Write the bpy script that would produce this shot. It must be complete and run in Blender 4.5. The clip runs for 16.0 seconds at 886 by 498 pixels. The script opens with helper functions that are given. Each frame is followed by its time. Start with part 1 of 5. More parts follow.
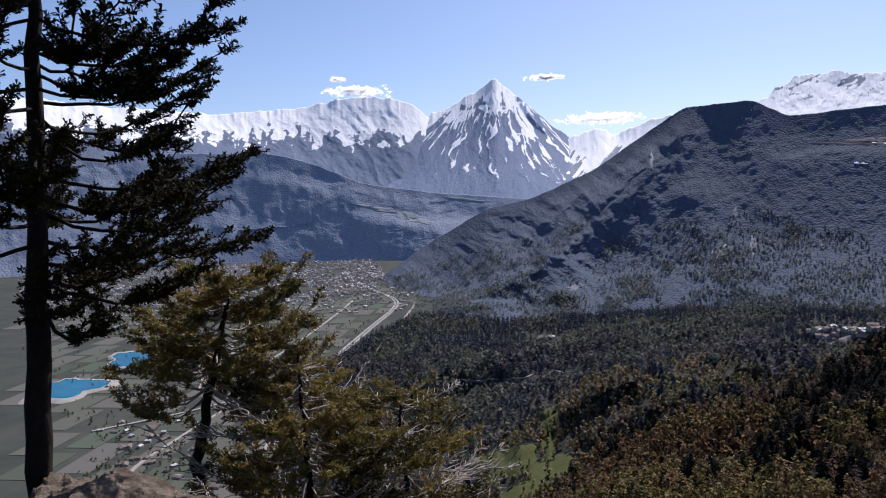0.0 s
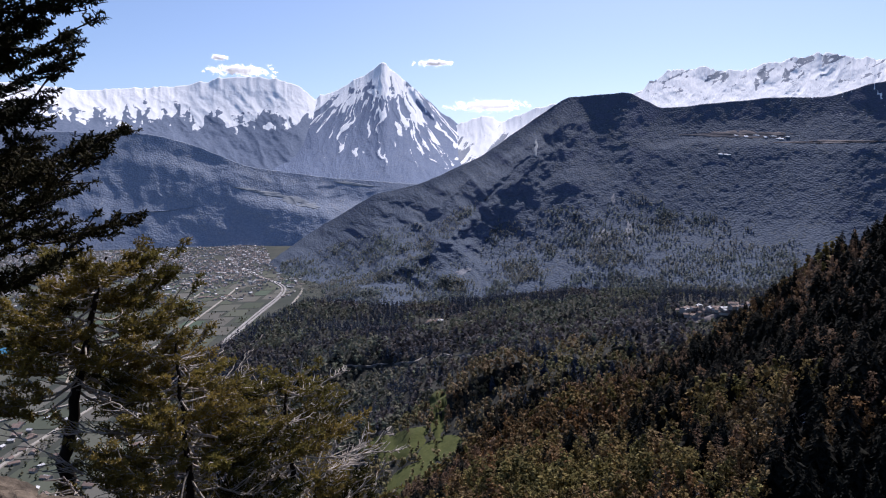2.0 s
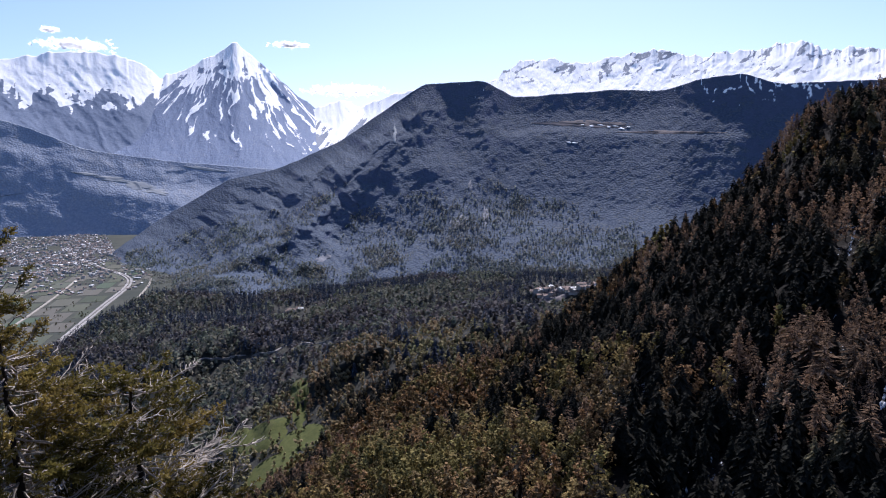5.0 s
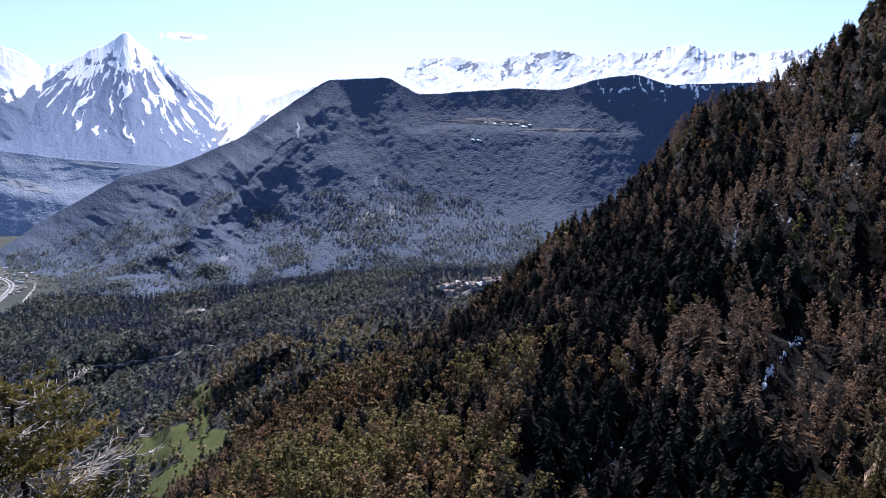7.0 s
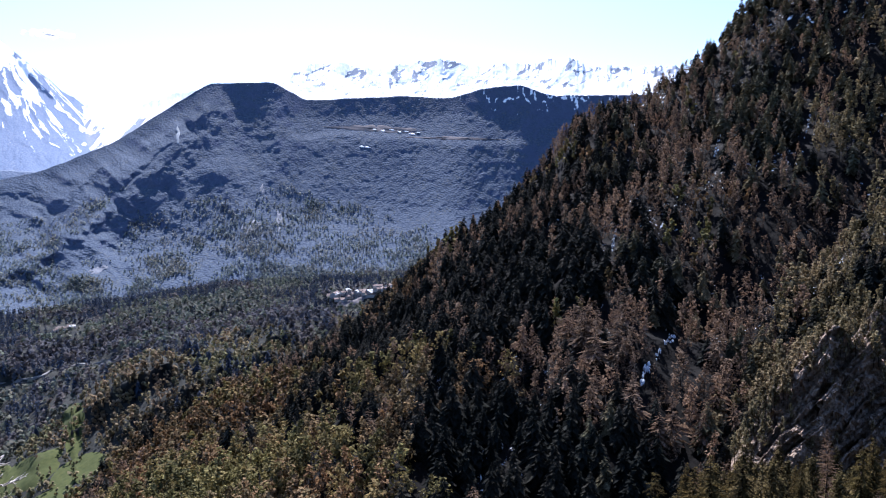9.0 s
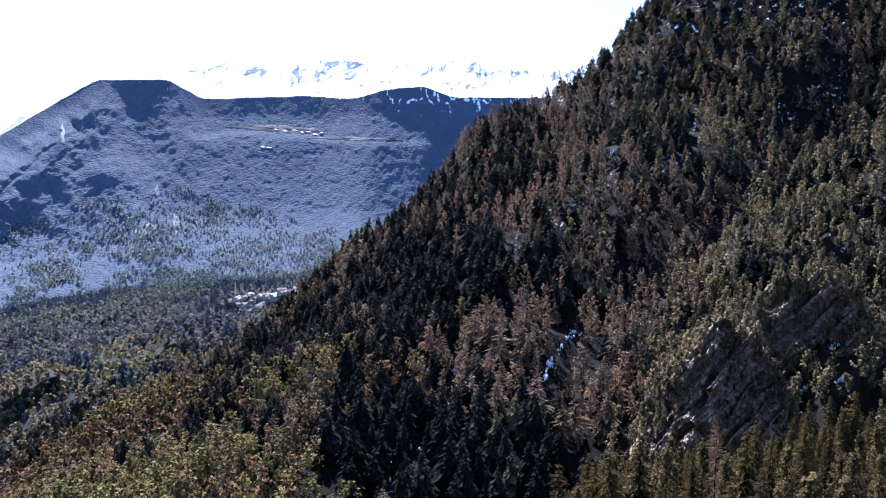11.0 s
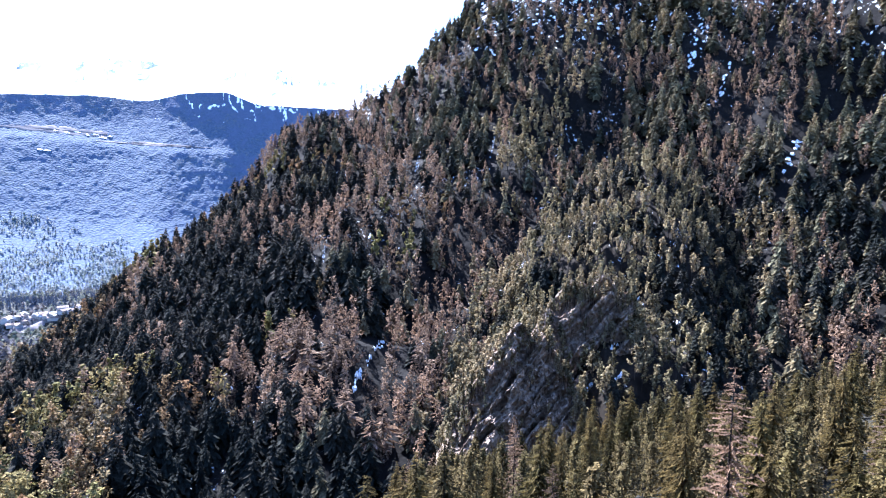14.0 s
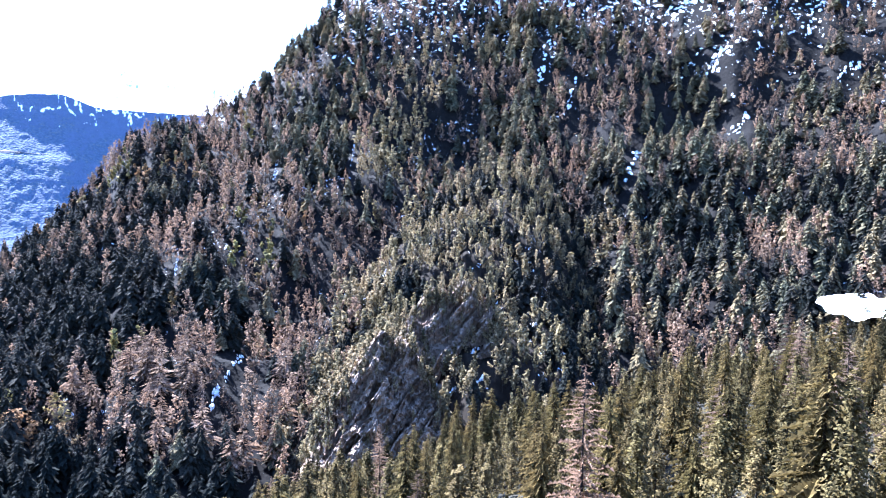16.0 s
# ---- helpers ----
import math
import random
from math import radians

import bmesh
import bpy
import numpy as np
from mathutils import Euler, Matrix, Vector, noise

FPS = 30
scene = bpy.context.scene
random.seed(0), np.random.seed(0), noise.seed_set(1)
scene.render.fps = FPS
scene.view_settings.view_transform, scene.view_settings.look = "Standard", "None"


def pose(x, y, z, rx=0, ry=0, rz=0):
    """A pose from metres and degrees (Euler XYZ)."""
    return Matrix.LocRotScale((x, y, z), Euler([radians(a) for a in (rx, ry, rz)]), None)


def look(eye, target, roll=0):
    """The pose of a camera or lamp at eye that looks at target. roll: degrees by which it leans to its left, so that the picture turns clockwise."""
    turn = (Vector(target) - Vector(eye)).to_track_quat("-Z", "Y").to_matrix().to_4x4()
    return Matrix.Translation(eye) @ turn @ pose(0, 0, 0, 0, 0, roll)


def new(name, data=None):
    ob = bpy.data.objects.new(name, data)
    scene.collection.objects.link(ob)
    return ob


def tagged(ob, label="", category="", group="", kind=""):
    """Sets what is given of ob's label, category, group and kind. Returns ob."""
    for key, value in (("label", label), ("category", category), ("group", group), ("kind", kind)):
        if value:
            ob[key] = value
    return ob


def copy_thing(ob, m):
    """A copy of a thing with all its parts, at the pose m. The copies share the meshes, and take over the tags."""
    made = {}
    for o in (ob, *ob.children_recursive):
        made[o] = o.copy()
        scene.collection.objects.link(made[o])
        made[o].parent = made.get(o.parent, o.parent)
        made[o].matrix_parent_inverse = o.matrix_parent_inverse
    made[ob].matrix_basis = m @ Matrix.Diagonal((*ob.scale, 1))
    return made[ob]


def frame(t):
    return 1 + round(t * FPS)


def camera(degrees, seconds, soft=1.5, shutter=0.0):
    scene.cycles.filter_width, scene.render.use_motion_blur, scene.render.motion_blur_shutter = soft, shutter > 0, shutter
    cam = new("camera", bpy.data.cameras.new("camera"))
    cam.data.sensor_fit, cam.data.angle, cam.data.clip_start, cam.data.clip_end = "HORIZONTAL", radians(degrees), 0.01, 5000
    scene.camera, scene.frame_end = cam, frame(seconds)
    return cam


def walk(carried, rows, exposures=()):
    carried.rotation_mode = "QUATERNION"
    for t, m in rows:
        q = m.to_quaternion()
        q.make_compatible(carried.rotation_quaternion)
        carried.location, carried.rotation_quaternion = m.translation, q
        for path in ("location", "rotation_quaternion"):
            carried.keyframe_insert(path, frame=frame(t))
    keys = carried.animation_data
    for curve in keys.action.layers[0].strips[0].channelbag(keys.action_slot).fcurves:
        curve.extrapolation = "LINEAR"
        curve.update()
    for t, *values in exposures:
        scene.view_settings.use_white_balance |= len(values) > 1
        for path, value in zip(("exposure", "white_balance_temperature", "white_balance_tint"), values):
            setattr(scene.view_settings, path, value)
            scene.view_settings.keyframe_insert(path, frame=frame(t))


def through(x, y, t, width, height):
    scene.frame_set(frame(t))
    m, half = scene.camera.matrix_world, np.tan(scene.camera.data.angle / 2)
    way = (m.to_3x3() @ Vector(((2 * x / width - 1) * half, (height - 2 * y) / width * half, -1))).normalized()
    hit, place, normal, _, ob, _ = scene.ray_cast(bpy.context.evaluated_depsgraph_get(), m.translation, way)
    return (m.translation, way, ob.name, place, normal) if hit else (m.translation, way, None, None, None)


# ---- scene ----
# ---- camera and its walk ----
cam = camera(63.9, 16.0, soft=1.1)
# seconds, yaw, pitch, lean
ROWS = [
    (0, 0.00, -4.00, 1.30),
    (0.5, -1.88, -4.34, 1.19),
    (1, -4.19, -4.67, 1.04),
    (1.5, -6.62, -5.03, 0.87),
    (2, -8.92, -5.36, 0.68),
    (2.5, -11.39, -5.70, 0.43),
    (3, -13.57, -5.93, 0.33),
    (3.5, -15.51, -6.13, 0.32),
    (4, -17.12, -6.29, 0.31),
    (6.5, -25.56, -6.90, 0.36),
    (7, -27.75, -6.89, 0.31),
    (7.5, -30.10, -6.78, 0.26),
    (8, -32.42, -6.63, 0.18),
    (8.5, -34.49, -6.52, 0.10),
    (9, -36.64, -6.35, 0.08),
    (11.5, -46.43, -6.38, -0.09),
    (12, -48.82, -6.42, -0.39),
    (12.5, -51.28, -6.22, -0.63),
    (13, -54.16, -5.85, -0.85),
    (13.5, -56.85, -5.52, -1.02),
    (14, -59.71, -5.21, -1.14),
    (14.5, -62.62, -4.86, -1.11),
    (15, -65.36, -4.60, -1.03),
    (15.5, -68.25, -4.43, -0.93),
    (16, -70.83, -4.33, -0.97),
]
EYE, ARM = 1.6, 0.35


def held(yaw, pitch, lean):
    """The camera is held at arm's length by somebody who turns on the spot."""
    a = radians(yaw)
    return pose(-ARM * math.sin(a), ARM * math.cos(a), EYE, 0, 0, yaw) @ pose(0, 0, 0, 90 + pitch) @ pose(0, 0, 0, 0, 0, -lean)


walk(cam, [(t, held(yaw, pitch, lean)) for t, yaw, pitch, lean in ROWS],
     exposures=[(0.0, 0.25, 5800, 20), (4.0, 0.5, 5700, 21), (7.0, 0.9, 5450, 20), (9.0, 1.25, 5250, 19), (11.5, 1.95, 5050, 18), (12.5, 2.4, 5000, 18), (14.0, 2.9, 4950, 18), (16.0, 3.5, 4750, 18)])

# ---- sky and sun ----
SUN_AZ, SUN_EL = 28.0, 46.0
world = bpy.data.worlds.new("sky")
scene.world = world
world.use_nodes = True
wn = world.node_tree
sky = wn.nodes.new("ShaderNodeTexSky")
sky.sky_type = "NISHITA"
sky.sun_disc = False
sky.sun_elevation, sky.sun_rotation = radians(SUN_EL), radians(SUN_AZ)
sky.altitude, sky.air_density, sky.dust_density, sky.ozone_density = 1100.0, 1.0, 1.7, 2.0
wn.nodes["Background"].inputs["Strength"].default_value = 0.09
wn.links.new(sky.outputs[0], wn.nodes["Background"].inputs["Color"])

sun_data = bpy.data.lights.new("sun", "SUN")
sun_data.energy, sun_data.angle, sun_data.color = 5.0, radians(0.53), (1.0, 0.91, 0.78)
sun = new("sun", sun_data)
saz, sel = radians(SUN_AZ), radians(SUN_EL)
SUN_DIR = Vector((math.sin(saz) * math.cos(sel), math.cos(saz) * math.cos(sel), math.sin(sel)))
sun.matrix_world = look(SUN_DIR * 4000, (0, 0, 0))

# ---- small tools ----
rng = np.random.default_rng(7)
LATTICE = np.random.default_rng(3).random((256, 256))


def value_noise(x, y):
    xi, yi = np.floor(x).astype(int), np.floor(y).astype(int)
    fx, fy = x - xi, y - yi
    fx, fy = fx * fx * (3 - 2 * fx), fy * fy * (3 - 2 * fy)
    at = lambda i, j: LATTICE[i % 256, j % 256]
    a = at(xi, yi) * (1 - fx) + at(xi + 1, yi) * fx
    b = at(xi, yi + 1) * (1 - fx) + at(xi + 1, yi + 1) * fx
    return 2 * (a * (1 - fy) + b * fy) - 1


def fbm(x, y, octaves=5, gain=0.5):
    total, amp = 0.0, 1.0
    for k in range(octaves):
        total = total + amp * value_noise(x + 17.3 * k, y - 9.1 * k)
        x, y, amp = x * 2.03, y * 2.03, amp * gain
    return total


def ridged(x, y, octaves=4):
    total, amp = 0.0, 1.0
    for k in range(octaves):
        total = total + amp * (1 - 2 * np.abs(value_noise(x + 31.7 * k, y + 5.3 * k)))
        x, y, amp = x * 2.1, y * 2.1, amp * 0.5
    return total


def smooth(az, points, column, soft=1.0):
    """The column of a short table of (azimuth, ...) at az, with rounded corners."""
    xs, ys = [p[0] for p in points], [p[column] for p in points]
    return sum(0.2 * np.interp(np.asarray(az) + soft * d, xs, ys) for d in (-1.0, -0.4, 0, 0.4, 1.0))


def tri_mesh(name, verts, faces, materials, slots=None, shade=False):
    """A mesh from arrays; the faces have three or four corners each."""
    me = bpy.data.meshes.new(name)
    verts, faces = np.asarray(verts, dtype=np.float32), np.asarray(faces, dtype=np.int32)
    n = faces.shape[1]
    me.vertices.add(len(verts))
    me.vertices.foreach_set("co", verts.ravel())
    me.loops.add(faces.size)
    me.loops.foreach_set("vertex_index", faces.ravel())
    me.polygons.add(len(faces))
    me.polygons.foreach_set("loop_start", np.arange(0, faces.size, n, dtype=np.int32))
    for m in materials:
        me.materials.append(m)
    if slots is not None:
        me.polygons.foreach_set("material_index", np.asarray(slots, dtype=np.int32))
    me.polygons.foreach_set("use_smooth", np.full(len(faces), shade))
    me.update(calc_edges=True)
    me.validate()
    return me


def grid_faces(nu, nv):
    i = np.arange(nu * nv).reshape(nu, nv)
    return np.stack([i[:-1, :-1], i[1:, :-1], i[1:, 1:], i[:-1, 1:]], -1).reshape(-1, 4)


def polar(az, r, z):
    a = np.radians(az)
    return np.stack([np.sin(a) * r, np.cos(a) * r, z], -1)


def part(name, bm, material, parent, label=""):
    me = bpy.data.meshes.new(name)
    bm.to_mesh(me)
    bm.free()
    me.materials.append(material)
    ob = new(name, me)
    ob.parent = parent
    return tagged(ob, label)


def child(name, me, parent, label=""):
    ob = new(name, me)
    ob.parent = parent
    return tagged(ob, label)


# ---- materials ----
def nodes_of(name, rough=0.9, spec=0.2):
    m = bpy.data.materials.new(name)
    m.use_nodes = True
    nt = m.node_tree
    b = nt.nodes["Principled BSDF"]
    b.inputs["Roughness"].default_value = rough
    b.inputs["Specular IOR Level"].default_value = spec
    return m, nt, b


def add(nt, kind, **values):
    n = nt.nodes.new(kind)
    for k, v in values.items():
        n.inputs[k].default_value = v
    return n


def noise_at(nt, scale, detail=4.0, stretch=(1, 1, 1), rough=0.55):
    """Noise over the world's metres."""
    g = nt.nodes.new("ShaderNodeNewGeometry")
    mp = add(nt, "ShaderNodeMapping", Scale=stretch)
    n = add(nt, "ShaderNodeTexNoise", Scale=scale, Detail=detail, Roughness=rough)
    nt.links.new(g.outputs["Position"], mp.inputs["Vector"])
    nt.links.new(mp.outputs["Vector"], n.inputs["Vector"])
    return n.outputs["Fac"]


def ramp(nt, source, stops):
    r = nt.nodes.new("ShaderNodeValToRGB")
    while len(r.color_ramp.elements) < len(stops):
        r.color_ramp.elements.new(0.5)
    for e, (p, c) in zip(r.color_ramp.elements, stops):
        e.position, e.color = p, (*c, 1) if len(c) == 3 else c
    nt.links.new(source, r.inputs["Fac"])
    return r.outputs["Color"]


def calc(nt, op, a, b=None, c=None, clamp=False):
    n = nt.nodes.new("ShaderNodeMath")
    n.operation, n.use_clamp = op, clamp
    for k, v in enumerate((a, b, c)):
        if v is None:
            continue
        if isinstance(v, (int, float)):
            n.inputs[k].default_value = v
        else:
            nt.links.new(v, n.inputs[k])
    return n.outputs[0]


def blend(nt, fac, a, b, mode="MIX"):
    n = nt.nodes.new("ShaderNodeMix")
    n.data_type, n.blend_type = "RGBA", mode
    for k, v in ((0, fac), (6, a), (7, b)):
        if isinstance(v, (int, float)):
            n.inputs[k].default_value = v
        elif isinstance(v, tuple):
            n.inputs[k].default_value = (*v, 1)
        else:
            nt.links.new(v, n.inputs[k])
    return n.outputs[2]


def height_of(nt):
    g = nt.nodes.new("ShaderNodeNewGeometry")
    s = nt.nodes.new("ShaderNodeSeparateXYZ")
    nt.links.new(g.outputs["Position"], s.inputs[0])
    return s.outputs["Z"]


def bump(nt, b, source, strength, distance):
    n = add(nt, "ShaderNodeBump", Strength=strength, Distance=distance)
    nt.links.new(source, n.inputs["Height"])
    nt.links.new(n.outputs["Normal"], b.inputs["Normal"])


def simple(name, c1, c2, scale, rough=0.9, relief=0.0, detail=5.0, stretch=(1, 1, 1), spec=0.2):
    m, nt, b = nodes_of(name, rough, spec)
    fine = noise_at(nt, scale, detail, stretch)
    big = noise_at(nt, scale * 0.13, 3.0, stretch)
    both = calc(nt, "ADD", calc(nt, "MULTIPLY", fine, 0.65), calc(nt, "MULTIPLY", big, 0.35))
    nt.links.new(ramp(nt, both, ((0.32, c1), (0.68, c2))), b.inputs["Base Color"])
    if relief:
        bump(nt, b, fine, 0.8, relief)
    return m


def foliage(name, dark, light, warm, patch=0.03, through=0.25, grain=1.6):
    """Leaves or needles: each clump a little different, and every tree too."""
    m, nt, b = nodes_of(name, 0.85, 0.06)
    g = nt.nodes.new("ShaderNodeNewGeometry")
    info = nt.nodes.new("ShaderNodeObjectInfo")
    trees = noise_at(nt, patch * 4, 2.0)
    tree = nt.nodes.new("ShaderNodeAttribute")
    tree.attribute_name = "tree"
    own = calc(nt, "FRACT", calc(nt, "ADD", tree.outputs["Fac"], info.outputs["Random"]))
    tone = calc(nt, "ADD", calc(nt, "MULTIPLY", g.outputs["Random Per Island"], 0.14), calc(nt, "MULTIPLY", trees, 0.34))
    tone = calc(nt, "ADD", tone, calc(nt, "MULTIPLY", own, 0.52))
    col = ramp(nt, tone, ((0.2, dark), (0.75, light)))
    drift = calc(nt, "ADD", noise_at(nt, patch, 3.0), calc(nt, "MULTIPLY", calc(nt, "FRACT", calc(nt, "MULTIPLY", own, 7.31)), 0.25))
    col = blend(nt, ramp(nt, drift, ((0.52, (0, 0, 0)), (0.78, (1, 1, 1)))), col, warm)
    if grain:
        twigs = noise_at(nt, grain, 3.0, rough=0.7)
        col = blend(nt, 1.0, col, ramp(nt, twigs, ((0.36, (0.25, 0.25, 0.25)), (0.62, (1.3, 1.3, 1.3)))), "MULTIPLY")
    nt.links.new(col, b.inputs["Base Color"])
    tr = nt.nodes.new("ShaderNodeBsdfTranslucent")
    nt.links.new(col, tr.inputs["Color"])
    mix = add(nt, "ShaderNodeMixShader", Fac=through)
    nt.links.new(b.outputs[0], mix.inputs[1])
    nt.links.new(tr.outputs[0], mix.inputs[2])
    nt.links.new(mix.outputs[0], nt.nodes["Material Output"].inputs["Surface"])
    return m


def wooded(name, dark, light, bare, size, snow_from=None, snow_soft=60.0, streak=(1, 1, 1), streak_size=0.02, snow_wild=140.0, relief=12.0, bare_at=0.62, patches=None, fleck=0.5, crowns=0.0, rock=None, snowy=False):
    """A far slope: woods, bare rock and scree, and snow above a ragged line."""
    m, nt, b = nodes_of(name, 0.95, 0.1)
    fine, mid, big = noise_at(nt, size * 6, 5.0), noise_at(nt, size, 5.0), noise_at(nt, size * 0.16, 4.0)
    col = ramp(nt, fine, ((0.3, dark), (0.72, light)))
    col = blend(nt, ramp(nt, calc(nt, "ADD", calc(nt, "MULTIPLY", mid, 0.5), calc(nt, "MULTIPLY", big, 0.5)), ((bare_at, (0, 0, 0)), (bare_at + 0.1, (1, 1, 1)))), col, bare)
    tops = None
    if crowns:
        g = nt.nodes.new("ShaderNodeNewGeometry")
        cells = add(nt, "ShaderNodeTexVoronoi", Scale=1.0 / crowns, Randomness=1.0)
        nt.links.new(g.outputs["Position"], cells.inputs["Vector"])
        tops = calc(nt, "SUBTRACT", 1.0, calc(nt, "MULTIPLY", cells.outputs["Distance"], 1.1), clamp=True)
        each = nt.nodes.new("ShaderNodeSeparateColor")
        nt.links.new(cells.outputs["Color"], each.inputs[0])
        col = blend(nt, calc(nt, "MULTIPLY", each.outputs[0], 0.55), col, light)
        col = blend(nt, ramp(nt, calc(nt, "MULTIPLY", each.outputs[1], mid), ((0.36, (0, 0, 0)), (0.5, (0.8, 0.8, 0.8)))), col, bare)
        # shade between the crowns is painted in: cell rims sink to the dark tone
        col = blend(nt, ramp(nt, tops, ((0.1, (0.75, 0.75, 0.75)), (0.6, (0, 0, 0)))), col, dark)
    if rock:
        g = nt.nodes.new("ShaderNodeNewGeometry")
        up = nt.nodes.new("ShaderNodeSeparateXYZ")
        nt.links.new(g.outputs["Normal"], up.inputs[0])
        steep = calc(nt, "ADD", up.outputs["Z"], calc(nt, "MULTIPLY", calc(nt, "SUBTRACT", mid, 0.5), 0.5))
        stone = blend(nt, noise_at(nt, size * 2.5, 6.0, (1, 1, 0.35), 0.7), tuple(0.75 * c for c in rock), tuple(1.25 * c for c in rock))
        col = blend(nt, ramp(nt, steep, ((0.60, (0.9, 0.9, 0.9)), (0.74, (0, 0, 0)))), col, stone)
    if snow_from is not None:
        z = height_of(nt)
        run = noise_at(nt, streak_size, 6.0, streak, 0.65)
        line = calc(nt, "ADD", z, calc(nt, "MULTIPLY", calc(nt, "SUBTRACT", run, 0.5), snow_wild * 2))
        line = calc(nt, "ADD", line, calc(nt, "MULTIPLY", calc(nt, "SUBTRACT", fine, 0.5), snow_wild * fleck))
        fac = calc(nt, "DIVIDE", calc(nt, "SUBTRACT", line, snow_from), snow_soft, clamp=True)
        col = blend(nt, fac, col, (0.93, 0.94, 0.95))
    if snowy:
        cover = nt.nodes.new("ShaderNodeAttribute")
        cover.attribute_name = "snow"
        ragged = calc(nt, "ADD", cover.outputs["Fac"], calc(nt, "MULTIPLY", calc(nt, "SUBTRACT", noise_at(nt, 0.07, 5.0, (1, 1, 0.6), 0.7), 0.5), 0.9))
        col = blend(nt, ramp(nt, ragged, ((0.44, (0, 0, 0)), (0.56, (1, 1, 1)))), col, (0.93, 0.94, 0.95))
    if patches:
        spots = calc(nt, "ADD", calc(nt, "MULTIPLY", noise_at(nt, 0.3, 6.0, (1, 1, 0.5), 0.75), 0.7), calc(nt, "MULTIPLY", noise_at(nt, 0.012, 2.0), 0.3))
        col = blend(nt, ramp(nt, spots, ((patches, (0, 0, 0)), (patches + 0.03, (1, 1, 1)))), col, (0.82, 0.85, 0.9))
    nt.links.new(col, b.inputs["Base Color"])
    bump(nt, b, calc(nt, "ADD", calc(nt, "MULTIPLY", tops, 0.8), calc(nt, "MULTIPLY", fine, 0.4)) if crowns else fine, 0.9, relief)
    return m


# one spruce in two tones: shade put into the first, sunlight into the second
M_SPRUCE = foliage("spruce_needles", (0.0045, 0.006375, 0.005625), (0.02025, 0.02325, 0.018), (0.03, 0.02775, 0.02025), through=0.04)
M_LIT_SPRUCE = foliage("sunlit_spruce_needles", (0.02552, 0.02829, 0.01895), (0.1239, 0.1167, 0.06707), (0.1823, 0.1414, 0.0729), through=0.1)
M_PINE = foliage("pine_needles", (0.06875, 0.06, 0.03125), (0.25, 0.2038, 0.1038), (0.2875, 0.2188, 0.1187), through=0.3)
M_LARCH = foliage("larch_twigs", (0.05, 0.036, 0.027), (0.235, 0.165, 0.112), (0.27, 0.175, 0.11), through=0.3)
M_BEECH = foliage("budding_leaves", (0.051, 0.0408, 0.02423), (0.2423, 0.181, 0.0867), (0.2677, 0.1593, 0.0765), through=0.2)
M_BUDS = foliage("yellow_green_buds", (0.054, 0.054, 0.021), (0.24, 0.207, 0.075), (0.255, 0.1875, 0.075), through=0.22)
M_FRESH = foliage("fresh_leaves", (0.022, 0.032, 0.026), (0.12, 0.13, 0.062), (0.13, 0.115, 0.07), through=0.15)
M_NEAR_NEEDLES = foliage("needle_tufts", (0.01, 0.013, 0.005), (0.2, 0.17, 0.045), (0.24, 0.18, 0.05), patch=0.5, through=0.3, grain=0)
M_BARK = simple("pine_bark", (0.0096, 0.0078, 0.0066), (0.036, 0.0276, 0.021), 14.0, 0.95, 0.03, stretch=(1, 1, 0.35))
# far trees: blue haze is put into all but the ochre and green ones
M_PALE = foliage("hazy_budding_trees", (0.0872, 0.1164, 0.1268), (0.2354, 0.2686, 0.2243), (0.2180, 0.2238, 0.2146), patch=0.01, through=0.6, grain=0)
M_FOOT_DARK = foliage("hazy_conifers", (0.0090, 0.0171, 0.0352), (0.0540, 0.0741, 0.1100), (0.0810, 0.0902, 0.1100), through=0.1, grain=0)
M_FOOT_FRESH = foliage("hazy_fresh_leaves", (0.034, 0.05, 0.055), (0.18, 0.2, 0.14), (0.18, 0.17, 0.13), through=0.25, grain=0)
M_FOOT_OCHRE = foliage("far_ochre_buds", (0.06, 0.055, 0.036), (0.28, 0.235, 0.125), (0.26, 0.185, 0.11), through=0.25, grain=0)
M_FOOT_GREEN = foliage("far_green_buds", (0.05, 0.058, 0.036), (0.26, 0.25, 0.12), (0.25, 0.21, 0.11), through=0.25, grain=0)
M_FOOT_BARE = foliage("hazy_bare_twigs", (0.0272, 0.0328, 0.048), (0.124, 0.124, 0.136), (0.144, 0.124, 0.116), through=0.2, grain=0)
# darker copy of the near needles, with the backlit pine's shade in its colour
M_SHADED_NEEDLES = foliage("shaded_needles", (0.008, 0.011, 0.006), (0.032, 0.035, 0.013), (0.04, 0.035, 0.015), patch=0.3, through=0.06, grain=0)
M_FAR_MIX = foliage("hazy_mixed_trees", (0.0455, 0.065, 0.078), (0.208, 0.234, 0.195), (0.221, 0.2145, 0.169), patch=0.01, through=0.4, grain=0)
M_TWIG = simple("grey_twig", (0.2, 0.175, 0.155), (0.55, 0.5, 0.44), 9.0, 0.9, 0.01)
M_LITTER = simple("forest_floor", (0.009, 0.0085, 0.005), (0.026, 0.022, 0.012), 0.35, 1.0, 0.2)
# hill and spur floors: shade under the trees is put in as near-black colour
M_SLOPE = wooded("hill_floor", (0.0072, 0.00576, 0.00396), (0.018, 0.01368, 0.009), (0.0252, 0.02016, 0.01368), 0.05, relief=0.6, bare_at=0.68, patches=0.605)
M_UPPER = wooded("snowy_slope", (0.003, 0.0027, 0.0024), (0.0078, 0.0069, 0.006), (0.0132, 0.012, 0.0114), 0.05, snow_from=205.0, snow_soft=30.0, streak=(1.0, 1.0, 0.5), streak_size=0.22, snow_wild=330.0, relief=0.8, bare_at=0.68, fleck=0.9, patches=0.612)
